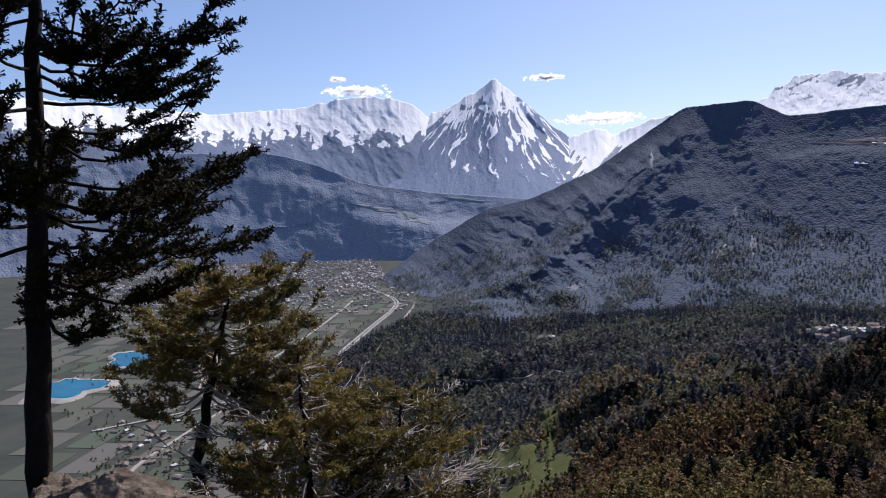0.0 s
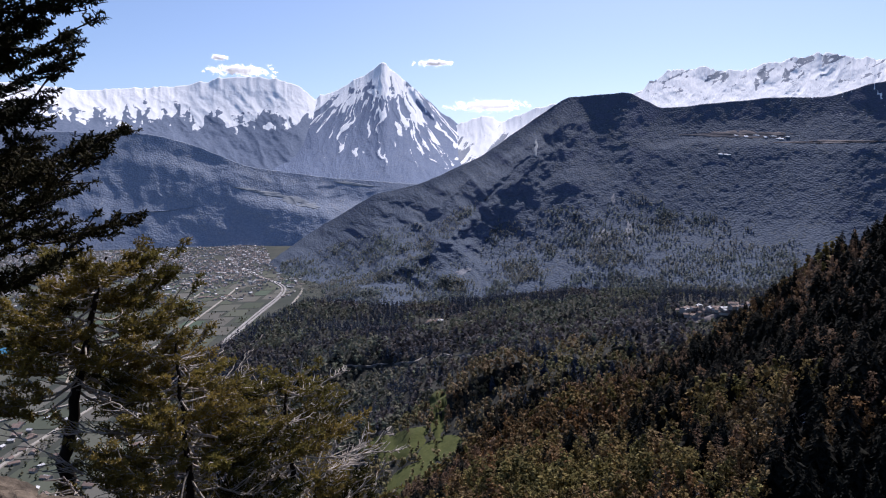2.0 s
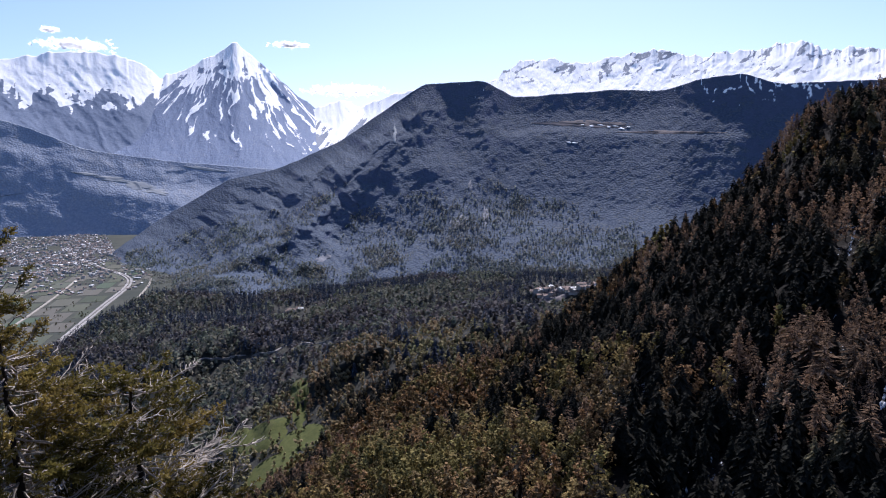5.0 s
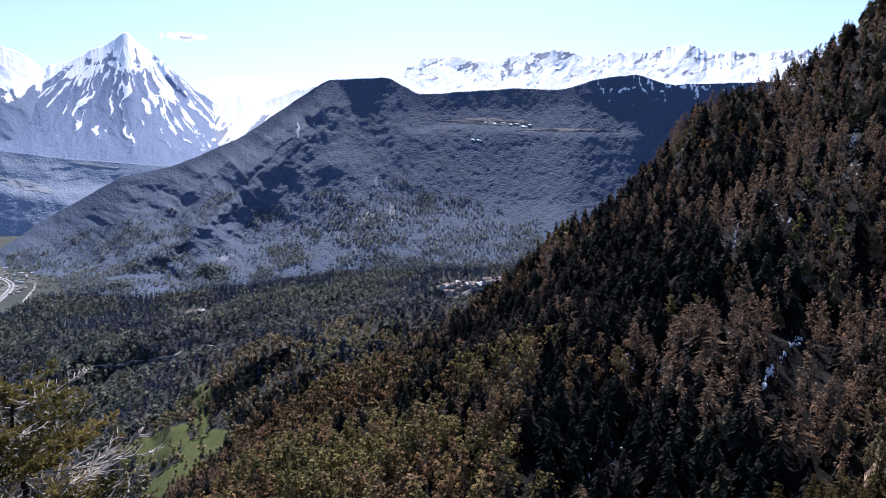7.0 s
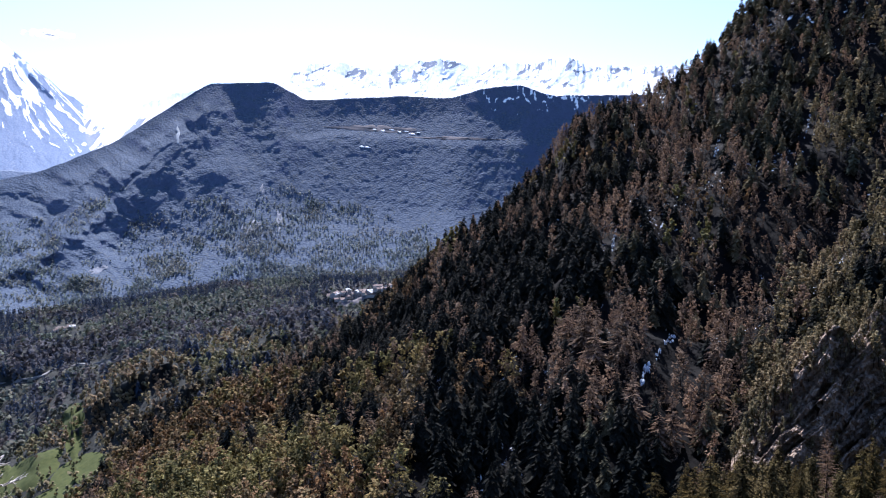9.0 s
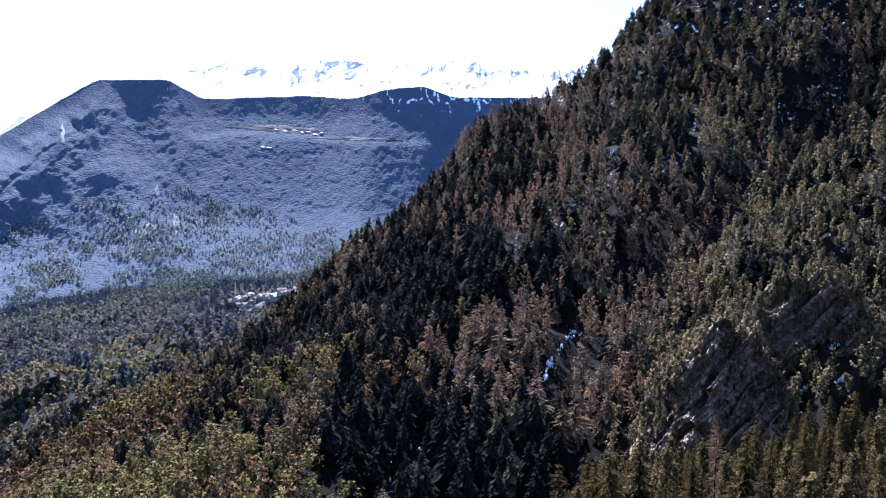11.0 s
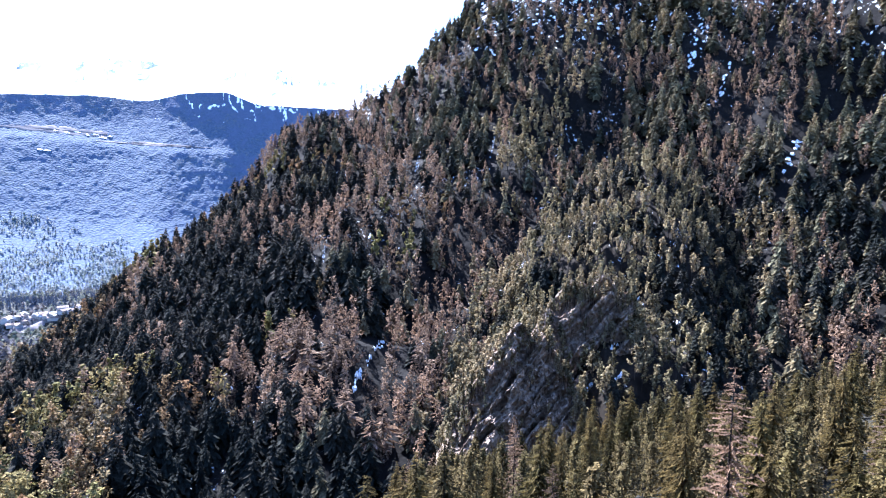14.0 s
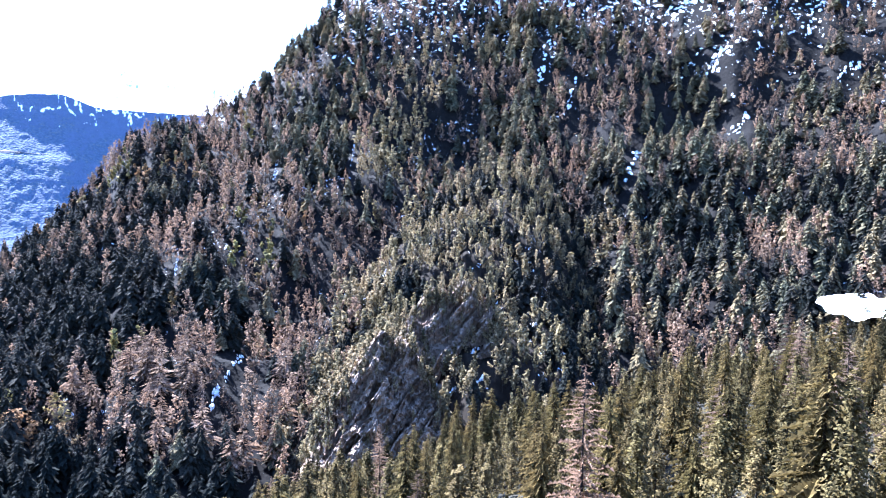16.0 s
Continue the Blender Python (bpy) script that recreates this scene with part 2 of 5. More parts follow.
M_MID = wooded("foothill_floor", (0.016, 0.018, 0.017), (0.042, 0.042, 0.036), (0.07, 0.06, 0.045), 0.02, relief=2.0)
M_MEADOW = wooded("meadow_grass", (0.04406, 0.05443, 0.01555), (0.07258, 0.08035, 0.02488), (0.07776, 0.0648, 0.0337), 0.05, relief=0.3, bare_at=0.55)
# the haze of distance is put into these five as pale blue woods and rock
M_MOUNTAIN = wooded("hazy_mountain_woods", (0.0486, 0.0664, 0.1064), (0.0930, 0.1190, 0.1580), (0.0970, 0.1110, 0.1240), 0.02, relief=2.4, bare_at=0.6, crowns=6.5, rock=(0.0798, 0.0976, 0.1520), snowy=True)
M_RIDGE = wooded("hazy_ridge_woods", (0.1955, 0.234, 0.3112), (0.2933, 0.3335, 0.404), (0.3177, 0.3335, 0.3604), 0.012, relief=2.2, crowns=9.0, bare_at=0.58)
M_PEAK = wooded("hazy_peak_rock_and_snow", (0.154, 0.198, 0.297), (0.209, 0.2585, 0.363), (0.242, 0.275, 0.352), 0.012, relief=2.5, crowns=9.0, snowy=True)
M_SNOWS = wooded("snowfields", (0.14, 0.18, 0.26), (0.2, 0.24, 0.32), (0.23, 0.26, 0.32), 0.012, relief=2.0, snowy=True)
M_CRAGS = wooded("snow_and_hazy_crags", (0.22, 0.25, 0.31), (0.3, 0.33, 0.38), (0.34, 0.36, 0.4), 0.02, relief=2.0, snowy=True)
M_SHELF = simple("brown_upland", (0.10, 0.095, 0.105), (0.22, 0.19, 0.18), 0.03, 1.0)
M_TRACK = simple("dirt_road", (0.13, 0.125, 0.125), (0.22, 0.21, 0.2), 0.05, 0.95)
# tan turned blue-grey: haze is put into the colour
M_TAN = simple("hazy_dry_grass", (0.24, 0.265, 0.3), (0.33, 0.345, 0.35), 0.02, 1.0)
M_CRAG = simple("pale_crag", (0.1020, 0.1131, 0.1425), (0.2550, 0.2610, 0.2850), 0.06, 0.95, 2.0)
M_ROCK = simple("grey_rock", (0.0675, 0.0524, 0.0410), (0.3900, 0.2898, 0.2048), 0.9, 0.95, 0.6, detail=8.0)
M_BOULDER = simple("lichened_rock", (0.0225, 0.018, 0.01425), (0.1875, 0.15, 0.1125), 4.0, 0.95, 0.12, detail=9.0)
M_VALLEY = simple("valley_ground", (0.026, 0.034, 0.028), (0.06, 0.063, 0.052), 0.02, 1.0)
M_SNOW = simple("old_snow", (0.70, 0.73, 0.78), (0.88, 0.90, 0.92), 0.3, 0.8, 0.1)

# ---- the land ----
LAND, SHARE = {}, {}


def line_near(az, el, wide, line, wander=0.35):
    """1 on a line of (azimuth, elevation) on a slope, 0 beyond its width; the line wanders a little."""
    a, e = az + wander * fbm(az * 0.9, el * 0.9, 4), el + wander * 0.7 * fbm(az * 1.1 + 7, el * 1.1, 4)
    d = np.full(np.shape(az), 99.0)
    for (a0, e0), (a1, e1) in zip(line, line[1:]):
        t = np.clip(((a - a0) * (a1 - a0) + (e - e0) * (e1 - e0)) / ((a1 - a0) ** 2 + (e1 - e0) ** 2), 0, 1)
        d = np.minimum(d, np.hypot(a - a0 - t * (a1 - a0), e - e0 - t * (e1 - e0)))
    return np.clip(1 - d / wide, 0, 1)


def within(az, el, a0, a1, e0, e1, soft=0.8):
    """1 inside a field of the slope, fading over its ragged rim."""
    w = 0.6 * fbm(az * 0.7 + 3, el * 0.7, 4)
    inside = np.minimum(np.minimum(az - a0, a1 - az), np.minimum(el - e0, e1 - el)) + w * soft
    return np.clip(inside / soft + 0.5, 0, 1)


def finish_land(name, label, place, az0, az1, naz, ns, back, material, category, snow=None):
    az, s = np.meshgrid(np.linspace(az0, az1, naz), np.linspace(0, 1 + back, ns), indexing="ij")
    p = place(az, s)
    me = tri_mesh(name, p.reshape(-1, 3), grid_faces(naz, ns), [material], shade=True)
    if snow is not None:
        el = np.degrees(np.arctan2(p[..., 2] - EYE, np.hypot(p[..., 0], p[..., 1])))
        me.attributes.new("snow", "FLOAT", "POINT").data.foreach_set("value", snow(az, el).astype(np.float32).ravel())
    LAND[name] = place
    return tagged(new(name, me), label, category, kind="structure")


def mountain_patch(name, label, on, az, el, wide, high, material, seed, tilt=0.0, lift=2.0, category="meadow"):
    """Open ground, rock or snow on a mountainside, seen at that azimuth and elevation; its rim is ragged and dips into the slope."""
    share = SHARE[on]
    t, k = np.meshgrid(np.linspace(0, 2 * np.pi, 49), np.linspace(0, 1, 9), indexing="ij")
    q = k * (1 + 0.4 * fbm(2.2 * np.cos(t) + seed, 2.2 * np.sin(t), 3))
    a = az + wide * q * np.cos(t)
    p = LAND[on](a, share(a, el + high * q * np.sin(t) + tilt * (a - az)))
    p *= (1 - (lift - 2.4 * lift * k ** 6) / np.linalg.norm(p, axis=-1))[..., None]
    return tagged(new(name, tri_mesh(name, p.reshape(-1, 3), grid_faces(*t.shape), [material], shade=True)), label, category, kind="structure")


def mountain(name, label, table, az0, az1, naz, ns, material, gentle, detail, snow=None, back=0.12, soft=0.35, jag=0.0, category="mountain"):
    """A mountainside of crags and aprons. gentle(az, el) says how far the ground runs back as it climbs: small is a cliff, large a shelf. detail(az, el): how far crags and ribs stand out, in metres."""
    A, S = np.meshgrid(np.linspace(az0, az1, naz), np.linspace(0, 1, ns), indexing="ij")
    r0, z0, r1, e1 = (smooth(A, table, k, soft) for k in (1, 2, 3, 4))
    e0 = np.degrees(np.arctan2(z0 - EYE, r0))
    run = np.cumsum(np.maximum(gentle(A, e0 + (e1 - e0) * S), 0.05), axis=1)
    run = (run - run[:, :1]) / (run[:, -1:] - run[:, :1])
    wide = max(1, int(0.45 * naz / (az1 - az0)))
    for _ in range(3):
        padded = np.concatenate([run[:1]] * wide + [run] + [run[-1:]] * wide)
        total = np.cumsum(np.concatenate([np.zeros((1, ns)), padded]), axis=0)
        run = (total[2 * wide + 1:] - total[:-2 * wide - 1]) / (2 * wide + 1)

    def place(az, s):
        az, s = np.asarray(az, float), np.asarray(s, float)
        r0, z0, r1, e1 = (smooth(az, table, k, soft) for k in (1, 2, 3, 4))
        e0 = np.degrees(np.arctan2(z0 - EYE, r0))
        u, v = np.clip((az - az0) / (az1 - az0), 0, 1) * (naz - 1), np.clip(s, 0, 1) * (ns - 1)
        i, j = np.minimum(u.astype(int), naz - 2), np.minimum(v.astype(int), ns - 2)
        fu, fv = u - i, v - j
        share = (run[i, j] * (1 - fu) + run[i + 1, j] * fu) * (1 - fv) + (run[i, j + 1] * (1 - fu) + run[i + 1, j + 1] * fu) * fv
        over = np.clip(s - 1, 0, None)
        up = np.clip(s, 0, 1)
        el = e0 + (e1 - e0) * up + jag * up ** 8 * ridged(az * 0.9, az * 0 + 0.5, 4)
        r = r0 + (r1 - r0) * share - detail(az, el) * np.clip(up * 5, 0, 1) * np.clip((1 - up) * 8, 0.1, 1)
        z = EYE + r * np.tan(np.radians(el)) - over * 500
        return polar(az, r + over * 600, z)

    def share_at(az, el):
        r0, z0, _, e1 = (smooth(az, table, k, soft) for k in (1, 2, 3, 4))
        e0 = np.degrees(np.arctan2(z0 - EYE, r0))
        return np.clip((el - e0) / (e1 - e0), 0, 0.99)

    SHARE[name] = share_at
    return finish_land(name, label, place, az0, az1, naz, ns, back, material, category, snow)


def land(name, label, table, az0, az1, naz, ns, material, rough=0.0, grain=60.0, gullies=0.0, gully_deg=2.0, bulge=0.0, back=0.25, soft=1.0, jag=0.0, ribs=(), crag=0.0, category="hill"):
    """A slope that climbs from its foot to its crest. table: azimuth, foot distance, foot height, crest distance, crest elevation in degrees as seen from the eye."""
    def place(az, s):
        az, s = np.asarray(az, float), np.asarray(s, float)
        r0, z0, r1, e1 = (smooth(az, table, k, soft) for k in (1, 2, 3, 4))
        z1 = EYE + r1 * np.tan(np.radians(e1))
        up = np.clip(s, 0, 1)
        over = np.clip(s - 1, 0, None)
        r = r0 + (r1 - r0) * s
        z = z0 + (z1 - z0) * (up + (bulge(az) if callable(bulge) else bulge) * np.sin(np.pi * up)) - over * abs(r1 - r0) * 0.9
        x, y = np.sin(np.radians(az)) * r / grain, np.cos(np.radians(az)) * r / grain
        live = np.clip(up * 6, 0, 1) * (0.35 + 0.65 * np.clip((1 - up) * 5, 0, 1))
        z = z + (rough * fbm(x, y) + crag * ridged(x + 0.3 * fbm(x, y, 3), y, 5)) * live + r1 * math.radians(jag) * up ** 6 * ridged(az * 1.1, az * 0 + 0.5, 5)
        w = az / gully_deg
        el = np.degrees(np.arctan2(z - EYE, r))
        push = gullies * ridged(w + 0.22 * fbm(w * 0.6, s * 2.2, 3), s * 0.7 + w * 0.01) * live
        for amp, wide, line in ribs:
            push = push + amp * line_near(az, el, wide, line) ** 1.3 * live
        return polar(az, r - push, z + 0.35 * push)

    return finish_land(name, label, place, az0, az1, naz, ns, back, material, category)


VALLEY = -270.0
# the valley floor, one sheet to the horizon
az, r = np.meshgrid(np.linspace(0, 360, 181), np.concatenate([np.linspace(40, 1000, 25), np.linspace(1050, 4980, 60)]), indexing="ij")
tagged(new("ground", tri_mesh("ground", polar(az, r, VALLEY + 0.1 * fbm(r * np.sin(np.radians(az)) / 90, r * np.cos(np.radians(az)) / 90, 3)).reshape(-1, 3), grid_faces(*az.shape), [M_VALLEY], shade=True)),
       "flat green and brown valley floor between mountains", "ground", kind="structure")

# snow cover: above about a half the ground is white
def massif_snow(az, el):
    line = np.interp(az, [-31, -24, -17, -12, -9, -5, -1, 3], [5.6, 5.4, 5.2, 5.5, 5.0, 5.3, 4.9, 4.8])
    chutes = ridged(az * 1.5 + 0.5 * fbm(az, el, 3), el * 0.35, 4)
    rocks = ridged(az * 1.2, el * 2.2 + 0.4 * az, 5)
    return 0.5 + 1.1 * (el - line) + 0.75 * chutes + 0.5 * fbm(az * 1.3, el * 1.8, 4) - 0.9 * np.clip(rocks - 0.75, 0, 1) - 0.3 * (el > 7.6) * np.clip(fbm(az * 2.5, el * 3, 3), 0, 1)


def peak_fan(az, el, fine, seed=0.0):
    """Gullies that run down from the summit and spread, some joining on the way."""
    w = (az - 4.4) / (10.6 - el) * 9.0 * fine + seed
    return ridged(w + 0.55 * fbm(w * 0.5 + 11, el * 0.8, 4), el * 0.28 + w * 0.05, 3)


def peak_snow(az, el):
    left = np.interp(az, [-9, -4, 1, 4.4, 8, 12, 16], [4.8, 5.4, 6.4, 6.9, 6.3, 5.0, 4.4])
    low = np.clip((el - np.interp(az, [-9, -3, 3, 9, 14], [1.6, 1.8, 1.4, 0.6, 1.2])) / 2.4, 0, 1)
    gullies = np.clip(peak_fan(az, el, 0.9) - 0.68, 0, 2) * 2.0 + np.clip(peak_fan(az, el, 1.9, 40.0) - 0.8, 0, 2) * 1.7
    bare = np.clip(ridged(az * 0.9 + 3, el * 0.9, 4) - 0.7, 0, 1) * 2.2 * (el > 7.0)
    return 0.28 + np.clip(0.85 * (el - left), -0.35, 1.2) + gullies * low + 0.35 * fbm(az * 1.6, el * 1.6, 4) - bare - 0.8 * line_near(az, el, 0.35, [(5.0, 9.3), (6.6, 7.6), (9.5, 5.2)], 0.15)


def range_snow(az, el):
    rocks = ridged(az * 1.3 + 0.6 * fbm(az, el, 3), el * 1.5 - az * 0.6, 5)
    return 1.0 - 0.75 * np.clip(rocks - 0.55, 0, 1.2) * np.interp(el, [5.6, 7.0, 8.0], [0.35, 0.9, 1.25]) + 0.25 * fbm(az * 2, el * 2, 3)


def crags(az, el, size, lean=0.0, long=0.4):
    """Ribs and hollows down a mountainside; lean turns them from the fall line, in degrees."""
    c, d = math.cos(math.radians(lean)), math.sin(math.radians(lean))
    u, v = (az * c - el * d) / size, (az * d + el * c) / size * long
    return 0.6 * ridged(u + 0.45 * fbm(u * 0.7, v * 1.6, 4), v, 4) + 0.5 * fbm(u * 2.1 + 9, v * 2.6, 4)


def level(az, el):
    return np.ones(np.shape(az))


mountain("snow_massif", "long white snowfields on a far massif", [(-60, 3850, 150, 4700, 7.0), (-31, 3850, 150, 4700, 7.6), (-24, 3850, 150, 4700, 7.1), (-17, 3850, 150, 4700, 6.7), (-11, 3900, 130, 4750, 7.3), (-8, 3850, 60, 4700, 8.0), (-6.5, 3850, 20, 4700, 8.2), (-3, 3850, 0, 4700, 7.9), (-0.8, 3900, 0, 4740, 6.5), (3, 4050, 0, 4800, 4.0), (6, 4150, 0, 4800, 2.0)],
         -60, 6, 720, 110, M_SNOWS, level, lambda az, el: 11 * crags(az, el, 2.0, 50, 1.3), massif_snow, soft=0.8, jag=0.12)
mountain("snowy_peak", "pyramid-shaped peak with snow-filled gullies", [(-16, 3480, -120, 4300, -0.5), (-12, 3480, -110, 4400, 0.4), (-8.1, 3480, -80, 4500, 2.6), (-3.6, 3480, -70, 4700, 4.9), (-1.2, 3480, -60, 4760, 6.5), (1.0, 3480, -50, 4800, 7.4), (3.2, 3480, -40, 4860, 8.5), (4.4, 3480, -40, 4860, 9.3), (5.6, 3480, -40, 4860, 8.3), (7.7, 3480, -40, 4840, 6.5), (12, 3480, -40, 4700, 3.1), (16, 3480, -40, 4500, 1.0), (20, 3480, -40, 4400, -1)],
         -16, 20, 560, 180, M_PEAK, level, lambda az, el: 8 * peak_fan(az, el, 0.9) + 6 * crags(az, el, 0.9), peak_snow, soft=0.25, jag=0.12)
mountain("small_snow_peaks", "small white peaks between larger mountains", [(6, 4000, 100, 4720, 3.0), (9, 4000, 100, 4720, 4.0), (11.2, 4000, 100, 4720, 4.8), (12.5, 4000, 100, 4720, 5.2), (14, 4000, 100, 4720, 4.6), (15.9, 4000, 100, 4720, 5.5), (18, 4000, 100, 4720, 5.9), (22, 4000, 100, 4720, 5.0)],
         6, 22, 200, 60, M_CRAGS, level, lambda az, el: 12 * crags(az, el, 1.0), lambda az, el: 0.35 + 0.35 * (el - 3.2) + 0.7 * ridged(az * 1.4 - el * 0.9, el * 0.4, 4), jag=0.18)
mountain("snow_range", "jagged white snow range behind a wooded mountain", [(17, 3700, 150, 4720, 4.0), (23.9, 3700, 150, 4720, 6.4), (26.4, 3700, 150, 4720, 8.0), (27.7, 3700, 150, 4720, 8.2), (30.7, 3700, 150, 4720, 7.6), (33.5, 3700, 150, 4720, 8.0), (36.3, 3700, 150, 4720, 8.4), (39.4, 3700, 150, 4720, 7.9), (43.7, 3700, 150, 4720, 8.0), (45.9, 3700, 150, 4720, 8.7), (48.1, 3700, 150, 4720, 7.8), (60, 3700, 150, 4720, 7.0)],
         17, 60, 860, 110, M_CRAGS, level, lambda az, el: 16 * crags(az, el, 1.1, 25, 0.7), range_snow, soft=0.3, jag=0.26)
mountain("far_ridge", "wooded ridge hazed to blue-grey behind the town", [(-60, 3300, VALLEY - 5, 3850, 6.5), (-31, 3320, VALLEY - 5, 3850, 5.2), (-21, 3340, VALLEY - 5, 3850, 3.9), (-13.3, 3340, VALLEY - 5, 3820, 3.9), (-9.9, 3310, VALLEY - 5, 3760, 3.0), (-6.4, 3250, VALLEY - 5, 3640, 1.4), (-1, 3150, VALLEY - 5, 3560, 0.6), (5.4, 3100, VALLEY - 5, 3540, 0.0), (14, 3050, VALLEY - 5, 3540, -0.5)],
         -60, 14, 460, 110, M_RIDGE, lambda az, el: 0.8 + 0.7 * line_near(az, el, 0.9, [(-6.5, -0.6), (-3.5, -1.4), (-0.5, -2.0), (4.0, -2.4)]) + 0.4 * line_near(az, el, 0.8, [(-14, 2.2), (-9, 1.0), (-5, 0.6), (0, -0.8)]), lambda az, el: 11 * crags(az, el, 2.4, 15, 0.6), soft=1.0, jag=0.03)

RIB_A = [(12.0, 0.6), (8.0, -2.2), (4.0, -5.4), (0.0, -8.4)]
RIB_B = [(16.2, 2.4), (12.4, -0.8), (9.2, -4.0), (4.5, -6.8), (0.5, -8.9)]
RIB_C = [(18.5, 4.5), (15.0, 0.6), (11.0, -3.4), (7.0, -6.0), (1.5, -8.9)]
GULLY = [(17.2, 3.2), (13.6, -0.4), (10.0, -3.4), (5.5, -6.2)]
FAN = [(15.0, -6.2), (20.0, -4.6), (24.0, -4.4), (29.0, -5.8), (33.5, -6.6)]


def mountain_form(az, el):
    """Aprons run back, the dark faces and the wall under the shelf stand up."""
    g = 0.85 + 0.25 * line_near(az, el, 2.4, FAN) ** 0.6 + 0.4 * within(az, el, -4, 8, -9.8, -7.4) + 0.35 * line_near(az, el, 1.2, RIB_B) + 0.25 * line_near(az, el, 1.0, RIB_A)
    g = g + 0.5 * line_near(az, el, 0.4, [(25.0, 2.6), (29.0, 3.0), (34.0, 2.6), (40.0, 2.2), (46.0, 2.3)], 0.2)
    g = g * (1 - 0.3 * within(az, el, 11.5, 20.5, -5.6, -0.2)) * (1 - 0.2 * within(az, el, 23.0, 60.0, -3.0, 2.3))
    return g * (1 - 0.25 * within(az, el, 16.0, 60.0, 4.2, 9.0, 0.5))


def mountain_crags(az, el):
    """Slanting ribs under the shoulder, upright ones in the wall."""
    left = np.clip((17 - az) / 5, 0, 1)
    ribs = 48 * line_near(az, el, 2.0, RIB_C) + 45 * line_near(az, el, 1.4, RIB_A) + 45 * line_near(az, el, 1.3, RIB_B) - 30 * line_near(az, el, 0.8, GULLY)
    return left * 23 * crags(az, el, 2.2, -55, 0.35) + (1 - left) * np.interp(az, [20, 29], [10, 2.5]) * crags(az, el, 2.0, 8, 0.5) + ribs + 2.5 * fbm(az * 3, el * 3, 3)


def mountain_snow(az, el):
    top = np.interp(az, [14, 19, 24, 30, 36, 39, 45, 60], [0.0, 0.14, 0.16, 0.1, 0.2, 0.26, 0.3, 0.3])
    chutes = np.clip(ridged(az * 2.2 + 0.3 * el, el * 0.8 + 3, 3) - 0.55, 0, 1) * 2.6
    return np.interp(el, [3.2, 4.2, 6.6], [0.0, 0.6, 1.3]) * top * 1.1 * chutes + 0.25 * fbm(az * 3.0, el * 1.5, 3) * top


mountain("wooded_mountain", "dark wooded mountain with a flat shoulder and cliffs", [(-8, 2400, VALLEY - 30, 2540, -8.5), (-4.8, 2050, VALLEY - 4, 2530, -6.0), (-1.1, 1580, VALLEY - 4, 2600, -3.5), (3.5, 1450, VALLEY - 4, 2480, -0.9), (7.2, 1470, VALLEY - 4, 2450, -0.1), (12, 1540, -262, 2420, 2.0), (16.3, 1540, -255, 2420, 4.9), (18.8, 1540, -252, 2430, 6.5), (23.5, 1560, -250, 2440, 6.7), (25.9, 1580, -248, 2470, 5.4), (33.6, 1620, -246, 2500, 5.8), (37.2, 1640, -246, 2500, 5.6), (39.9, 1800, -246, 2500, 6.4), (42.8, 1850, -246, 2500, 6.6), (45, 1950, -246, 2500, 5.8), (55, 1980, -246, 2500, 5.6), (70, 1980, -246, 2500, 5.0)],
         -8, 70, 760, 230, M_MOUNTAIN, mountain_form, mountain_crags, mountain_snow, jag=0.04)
land("foothill", "rolling wooded foothill with clearings above the valley", [(-14, 640, VALLEY - 6, 1040, -14.6), (-10, 560, VALLEY - 6, 1170, -12.9), (-8.6, 500, VALLEY - 4, 1235, -12.3), (-5.5, 450, -255, 1420, -10.6), (-2, 450, -238, 1660, -9.15), (5, 450, -203, 1500, -10.0), (10, 450, -188, 1500, -9.6), (18, 450, -170, 1540, -8.9), (30, 450, -152, 1640, -8.4), (50, 450, -120, 1700, -8.0), (60, 450, -110, 1700, -8)],
     -14, 60, 330, 120, M_MID, rough=17, grain=190, gullies=12, gully_deg=4.0, back=0.06, ribs=[(55, 2.0, [(26.0, -11.4), (20.0, -13.0), (13.0, -15.2), (8.0, -17.4)]), (44, 1.5, [(20.0, -10.8), (12.0, -12.0), (5.0, -13.2), (-1.0, -14.2)]), (40, 1.6, [(24.0, -13.2), (17.0, -16.0), (12.0, -18.5)]), (42, 1.4, [(27.6, -10.1), (32.8, -9.4)]), (26, 1.1, [(6.8, -11.4), (9.2, -11.0)])])
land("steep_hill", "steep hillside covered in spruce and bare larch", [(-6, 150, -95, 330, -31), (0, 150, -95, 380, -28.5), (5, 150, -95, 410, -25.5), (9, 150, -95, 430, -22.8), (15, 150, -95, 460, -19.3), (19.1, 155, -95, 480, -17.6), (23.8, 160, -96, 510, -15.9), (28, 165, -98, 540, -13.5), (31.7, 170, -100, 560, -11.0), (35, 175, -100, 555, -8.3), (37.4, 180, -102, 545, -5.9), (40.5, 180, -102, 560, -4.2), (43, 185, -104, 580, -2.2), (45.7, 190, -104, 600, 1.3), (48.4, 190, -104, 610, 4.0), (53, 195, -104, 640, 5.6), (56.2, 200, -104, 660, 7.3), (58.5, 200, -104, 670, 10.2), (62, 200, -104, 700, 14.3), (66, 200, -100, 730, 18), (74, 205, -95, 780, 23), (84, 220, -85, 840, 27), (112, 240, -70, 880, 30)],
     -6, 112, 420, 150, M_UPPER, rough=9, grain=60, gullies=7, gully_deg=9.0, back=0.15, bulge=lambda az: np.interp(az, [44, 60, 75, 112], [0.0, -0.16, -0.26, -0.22]))
